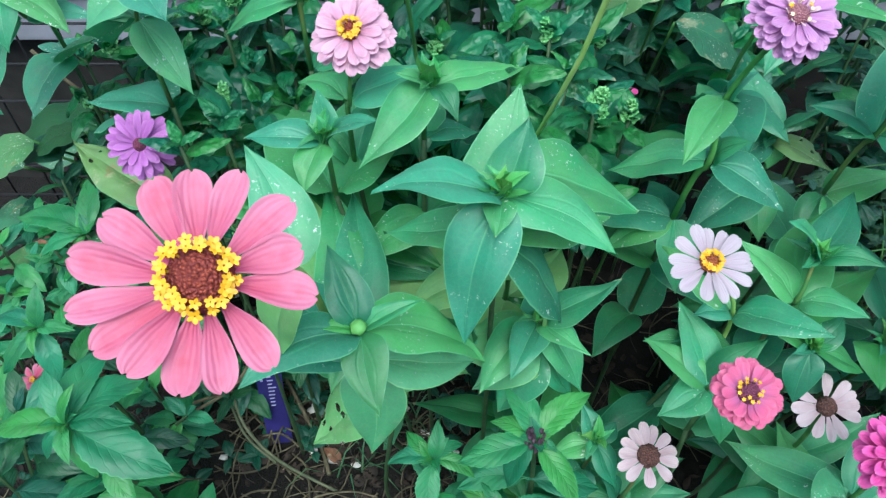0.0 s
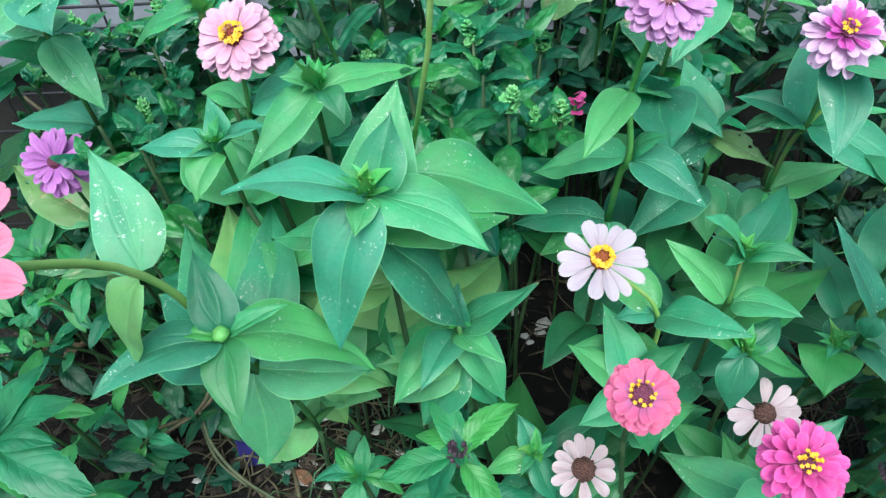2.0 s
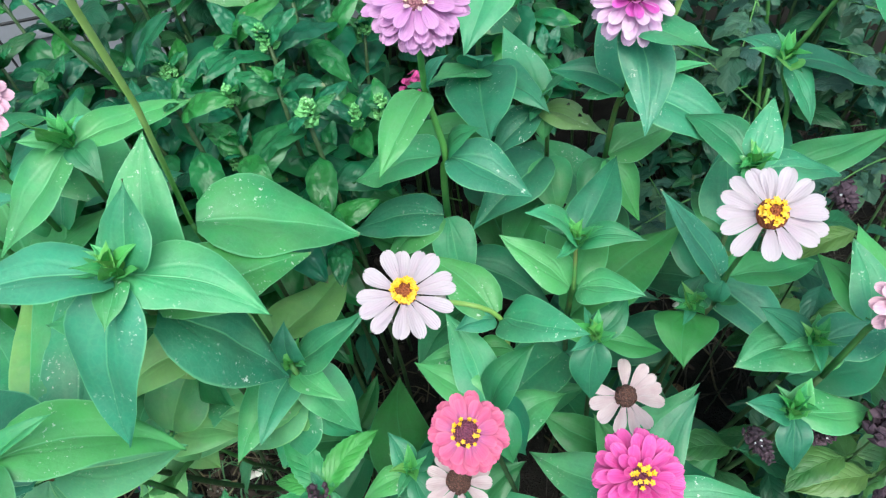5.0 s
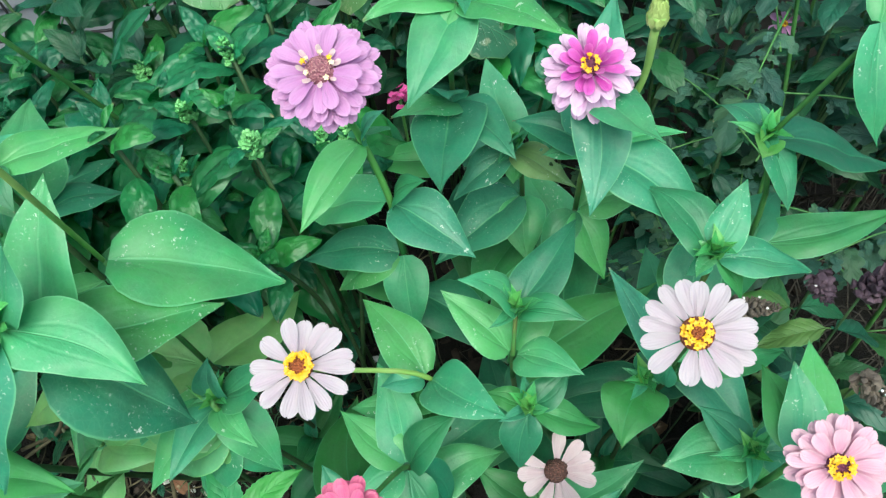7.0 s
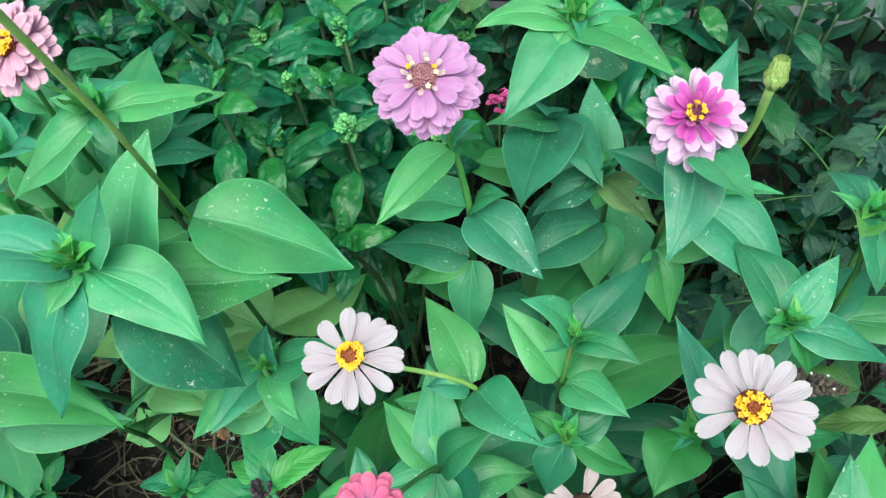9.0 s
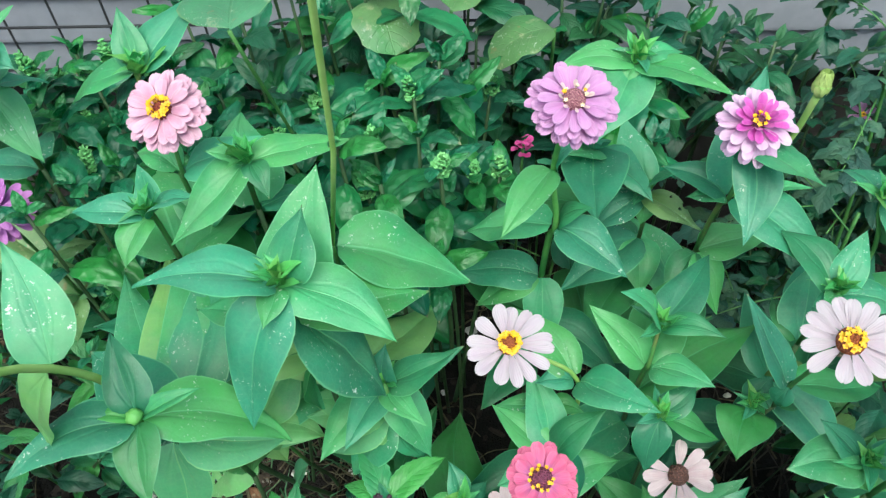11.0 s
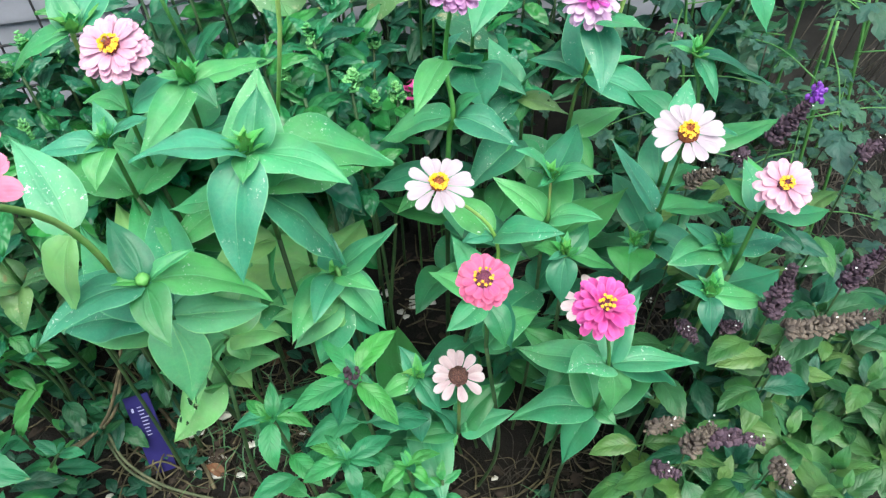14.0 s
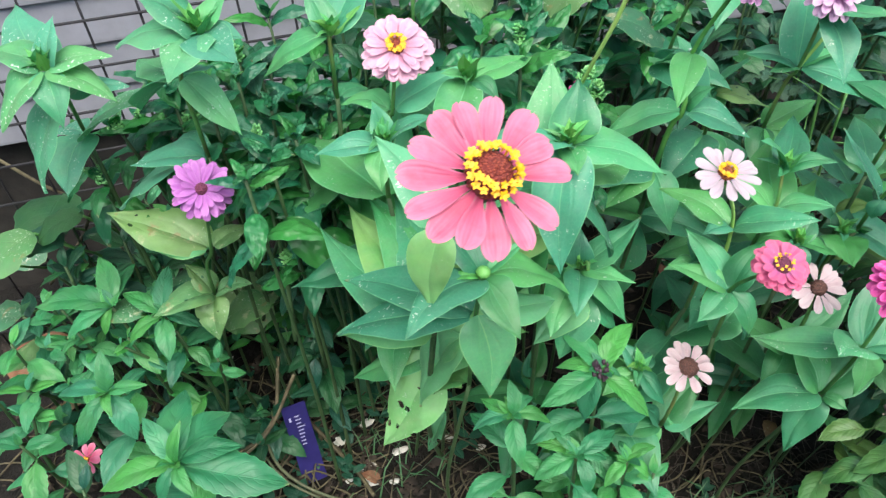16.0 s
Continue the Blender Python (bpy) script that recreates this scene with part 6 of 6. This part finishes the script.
def chips():
    groups = []
    rnd = random.Random(5)
    for i in range(1500):
        x, y = rnd.uniform(-0.7, 0.9), rnd.uniform(-0.05, 0.78)
        r = rnd.uniform(0.002, 0.008)
        m = Matrix.Translation((x, y, ground_height(x, y) + 0.002)) @ pose(0, 0, 0, rnd.uniform(-20, 20), rnd.uniform(-20, 20), rnd.uniform(0, 360))
        groups.append(moved(blob(r, rnd.random(), (1.5, 0.7, 0.25), 0.35), m))
    v, f = join(*groups)
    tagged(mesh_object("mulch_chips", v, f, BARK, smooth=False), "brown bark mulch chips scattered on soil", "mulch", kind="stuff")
    groups = []
    for i in range(620):
        x, y = rnd.uniform(-0.7, 0.9), rnd.uniform(-0.05, 0.78)
        if i % 2:
            x, y = rnd.uniform(0.12, 0.45), rnd.uniform(0.08, 0.3)
        a, l = rnd.uniform(0, 6.28), rnd.uniform(0.02, 0.08)
        z = ground_height(x, y) + 0.003
        p = [Vector((x, y, z)), Vector((x + l * 0.5 * math.cos(a), y + l * 0.5 * math.sin(a), z + rnd.uniform(0.002, 0.014))), Vector((x + l * math.cos(a + 0.3), y + l * math.sin(a + 0.3), z + 0.003))]
        groups.append(tube(curve_points(p, 3), [0.00045] * 7, 4))
    for i in range(420):
        x, y = rnd.uniform(0.42, 0.95), rnd.uniform(0.35, 0.76)
        a, l = rnd.uniform(0, 6.28), rnd.uniform(0.04, 0.14)
        z = ground_height(x, y) + rnd.uniform(0.003, 0.07)
        p = [Vector((x, y, z)), Vector((x + l * 0.5 * math.cos(a), y + l * 0.5 * math.sin(a), z + rnd.uniform(0.002, 0.03))), Vector((x + l * math.cos(a + 0.4), y + min(l * math.sin(a + 0.4), 0.02), z * 0.5 + 0.003))]
        groups.append(tube(curve_points(p, 3), [0.0009] * 7, 4))
    for i in range(90):
        x, y = rnd.uniform(0.48, 1.0), rnd.uniform(0.58, 0.74)
        h, a = rnd.uniform(0.12, 0.42), rnd.uniform(-0.12, 0.12)
        p = [Vector((x, y, 0)), Vector((x + a * 0.4, y + rnd.uniform(-0.03, 0.02), h * 0.5)), Vector((x + a, y + rnd.uniform(-0.1, 0.03), h))]
        groups.append(tube(curve_points(p, 3), [0.0011] * 7, 4))
    v, f = join(*groups)
    tagged(mesh_object("dry_straw", v, f, TWIG), "dry straw and thin dead stalks on soil", "straw", kind="stuff")


chips()


def litter():
    """Broken dead leaves and a tangle of thin roots and stalks on the open soil."""
    rnd = random.Random(31)
    groups, stalks = [], []
    spots = [(-0.24, 0.10, 0.30, 0.50, 150), (0.10, 0.36, 0.10, 0.30, 90), (-0.55, -0.2, 0.25, 0.6, 90), (0.1, 0.6, 0.4, 0.7, 80)]
    for x0, x1, y0, y1, n in spots:
        for i in range(n):
            x, y = rnd.uniform(x0, x1), rnd.uniform(y0, y1)
            s = rnd.uniform(0.008, 0.024)
            v, f, uv = blade(s, rnd.uniform(-0.003, 0.005), rnd.uniform(0.5, 0.9), 0.004, "round", rnd.uniform(-0.3, 0.5), rnd.random(), 6)
            f = [q for q in f if rnd.random() > 0.15]
            m = Matrix.Translation((x, y, ground_height(x, y) + rnd.uniform(0.003, 0.012))) @ pose(0, 0, 0, rnd.uniform(-30, 30), rnd.uniform(-20, 20), rnd.uniform(0, 360))
            groups.append(moved((v, f), m))
            x, y = rnd.uniform(x0, x1), rnd.uniform(y0, y1)
            a, l, z = rnd.uniform(0, 6.28), rnd.uniform(0.03, 0.12), ground_height(x, y) + 0.004
            p = [Vector((x + l * k / 3 * math.cos(a + 0.25 * k) + rnd.uniform(-1, 1) * 0.006, y + l * k / 3 * math.sin(a + 0.25 * k), z + rnd.uniform(0, 0.018))) for k in range(4)]
            stalks.append(tube(curve_points(p, 3), [rnd.uniform(0.0006, 0.0013)] * 10, 4))
    v, f = join(*groups)
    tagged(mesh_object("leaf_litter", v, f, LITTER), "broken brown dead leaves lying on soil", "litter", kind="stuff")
    v, f = join(*stalks)
    tagged(mesh_object("root_tangle", v, f, STEM_DARK), "tangle of thin dry roots and stalks", "litter", kind="stuff")


litter()


def weeds():
    """Small seedlings scattered over the open soil."""
    rnd = random.Random(47)
    verts, faces, uvs = [], [], []
    for x0, x1, y0, y1, n in ((-0.26, 0.06, 0.36, 0.52, 30), (0.10, 0.34, 0.12, 0.26, 14), (-0.5, -0.24, 0.3, 0.6, 40)):
        for i in range(n):
            x, y, h = rnd.uniform(x0, x1), rnd.uniform(y0, y1), rnd.uniform(0.01, 0.06)
            for k in range(rnd.randrange(3, 6)):
                v, f, uv = blade(rnd.uniform(0.010, 0.024), rnd.uniform(-0.003, 0.006), rnd.uniform(0.5, 0.8), 0.003, "basil", 0.2, rnd.random(), 7)
                m = Matrix.Translation((x, y, ground_height(x, y) + h * rnd.uniform(0.6, 1))) @ pose(0, 0, 0, 0, 0, 137 * k + rnd.uniform(-20, 20))
                o = len(verts)
                verts += [m @ q for q in v]
                faces += [tuple(j + o for j in q) for q in f]
                uvs += uv
    tagged(mesh_object("weed_seedlings", verts, faces, BASIL[2], uvs=uvs), "tiny green weed seedlings in the soil", "weed", kind="stuff")


weeds()


def grass():
    groups, rnd = [], random.Random(9)
    spots = [(0.08, 0.34, 0.12, 0.24, 260), (-0.16, 0.02, 0.34, 0.46, 70)]
    for x0, x1, y0, y1, n in spots:
        for i in range(n):
            x, y, a, l = rnd.uniform(x0, x1), rnd.uniform(y0, y1), rnd.uniform(0, 6.28), rnd.uniform(0.02, 0.07)
            d = Vector((math.cos(a), math.sin(a), 0))
            s = Vector((-d.y, d.x, 0)) * 0.0012
            p = Vector((x, y, ground_height(x, y)))
            q, r = p + d * l * 0.3 + Vector((0, 0, l * 0.7)), p + d * l * 0.8 + Vector((0, 0, l * rnd.uniform(0.5, 0.95)))
            groups.append(([p - s, p + s, q + s * 0.8, q - s * 0.8, r], [(0, 1, 2, 3), (3, 2, 4)]))
    v, f = join(*groups)
    tagged(mesh_object("grass", v, f, GRASS), "thin green grass blades in the soil", "grass", kind="stuff")


grass()


def dry_leaf(x, y, z, size, seed):
    rnd = random.Random(seed)
    v, f, uv = blade(size, 0.004, 0.6, 0.008, "basil", 0.5, seed)
    ob = mesh_object("dry_leaf", v, f, DRY_LEAF, uvs=uv)
    ob.matrix_basis = Matrix.Translation((x, y, z)) @ pose(0, 0, 0, rnd.uniform(-25, 25), rnd.uniform(-15, 15), rnd.uniform(0, 360))
    tagged(ob, "curled dry brown leaf lying on soil", "leaf", "dry leaves on the soil")


for i in range(16):
    x, y = rnd.uniform(-0.5, 0.5), rnd.uniform(0.1, 0.66)
    dry_leaf(x, y, ground_height(x, y) + 0.008, rnd.uniform(0.015, 0.04), i)

for i, (x, y) in enumerate(((-0.545, 0.69), (-0.50, 0.65), (-0.55, 0.62), (-0.47, 0.53), (-0.52, 0.58), (-0.58, 0.66), (-0.44, 0.60))):
    dry_leaf(x, y, ground_height(x, y) + 0.016, 0.05 + 0.004 * i, 40 + i)


def vine(points, r, mat, words):
    v, f = tube(curve_points([Vector(p) + Vector((0, 0, 0.02)) for p in points], 8), [r] * (8 * (len(points) - 1) + 1), 7)
    tagged(mesh_object("trailing_vine", v, f, mat), words, "vine")


vine([(-0.476, 0.728, 0.32), (-0.44, 0.716, 0.28), (-0.402, 0.735, 0.2), (-0.374, 0.693, 0.1)], 0.0022, STEM_DARK, "thin trailing vine stem over the soil")
vine([(-0.236, 0.413, 0.1), (-0.223, 0.385, 0.06), (-0.183, 0.353, 0.04), (-0.117, 0.322, 0.03)], 0.0019, STEM_DULL, "thin trailing vine stem over the soil")
vine([(-0.283, 0.389, 0.08), (-0.226, 0.402, 0.12), (-0.182, 0.41, 0.2)], 0.002, STEM_DARK, "thin trailing vine stem over the soil")
vine([(-0.301, 0.408, 0.06), (-0.226, 0.421, 0.1), (-0.2, 0.47, 0.16)], 0.0022, STEM_DARK, "thin trailing vine stem over the soil")
vine([(-0.252, 0.429, 0.07), (-0.225, 0.381, 0.05), (-0.189, 0.355, 0.03)], 0.0016, STEM_DULL, "thin trailing vine stem over the soil")
vine([(-0.196, 0.467, 0.05), (-0.144, 0.382, 0.03), (-0.127, 0.341, 0.03)], 0.0025, STEM_DARK, "thin trailing vine stem over the soil")
vine([(0.213, 0.837, 0.22), (0.402, 0.827, 0.24)], 0.0018, STEM_DARK, "thin trailing vine stem over the soil")
vine([(-0.498, 0.73, 0.1), (-0.42, 0.686, 0.2), (-0.362, 0.633, 0.3)], 0.002, STEM_DARK, "thin trailing vine stem over the soil")


# ---- small blooms seen between the leaves ----
def little_flower(place, colour, words, size, petals, normal, name="small_flower"):
    root = tagged(new(name), words, "flower")
    foot = Vector((place[0] + 0.02, place[1] + 0.03, 0))
    root.location = foot
    p = Vector(place) - foot
    v, f = tube(curve_points([(0, 0, 0), p * 0.5 + Vector((0.008, 0, 0)), p], 5), [0.0014] * 11, 6)
    mesh_object("stem", v, f, STEM, root)
    spec = dict(disc=size * 0.22, height=size * 0.2, core="orange", messy=0.6, uneven=10, layers=[(petals, size, size * 0.55, 5, size * 0.18, 0.0, colour)], florets=[(6, size * 0.14, size * 0.2, YELLOW)], floret=0.5)
    flower(root, p, normal, spec, 20.0, petals)


little_flower((0.490, 0.593, 0.407), "lilac", "small lilac single flower among tomato leaves", 0.011, 6, (-0.1, -0.6, 0.8))
little_flower((-0.378, 0.35, 0.245), "coral", "small coral-pink flower low among the basil", 0.013, 9, (-0.3, -0.5, 0.8))


def salvia(place):
    root = tagged(new("salvia"), "small magenta salvia flower spike in shade", "flower")
    foot = Vector((place[0], place[1] + 0.02, 0))
    root.location = foot
    p = Vector(place) - foot
    v, f = tube(curve_points([(0, 0, 0), p * 0.6, p], 5), [0.0014] * 11, 6)
    mesh_object("stem", v, f, STEM, root)
    rnd = random.Random(3)
    v, f, uv = petal(0.0075, 0.0050, 0.2, 0.3, 5)
    first = mesh_object("petal", v, f, PETAL["hotpink"], root, uvs=uv)
    first.matrix_basis = Matrix.Translation(p)
    for i in range(16):
        m = Matrix.Translation(p + Vector((rnd.uniform(-0.004, 0.004), rnd.uniform(-0.004, 0.004), rnd.uniform(-0.016, 0.006)))) @ pose(0, 0, 0, rnd.uniform(-40, 40), rnd.uniform(-40, 20), rnd.uniform(0, 360))
        shared("petal", first.data, root, m)


salvia((0.168, 0.545, 0.42))
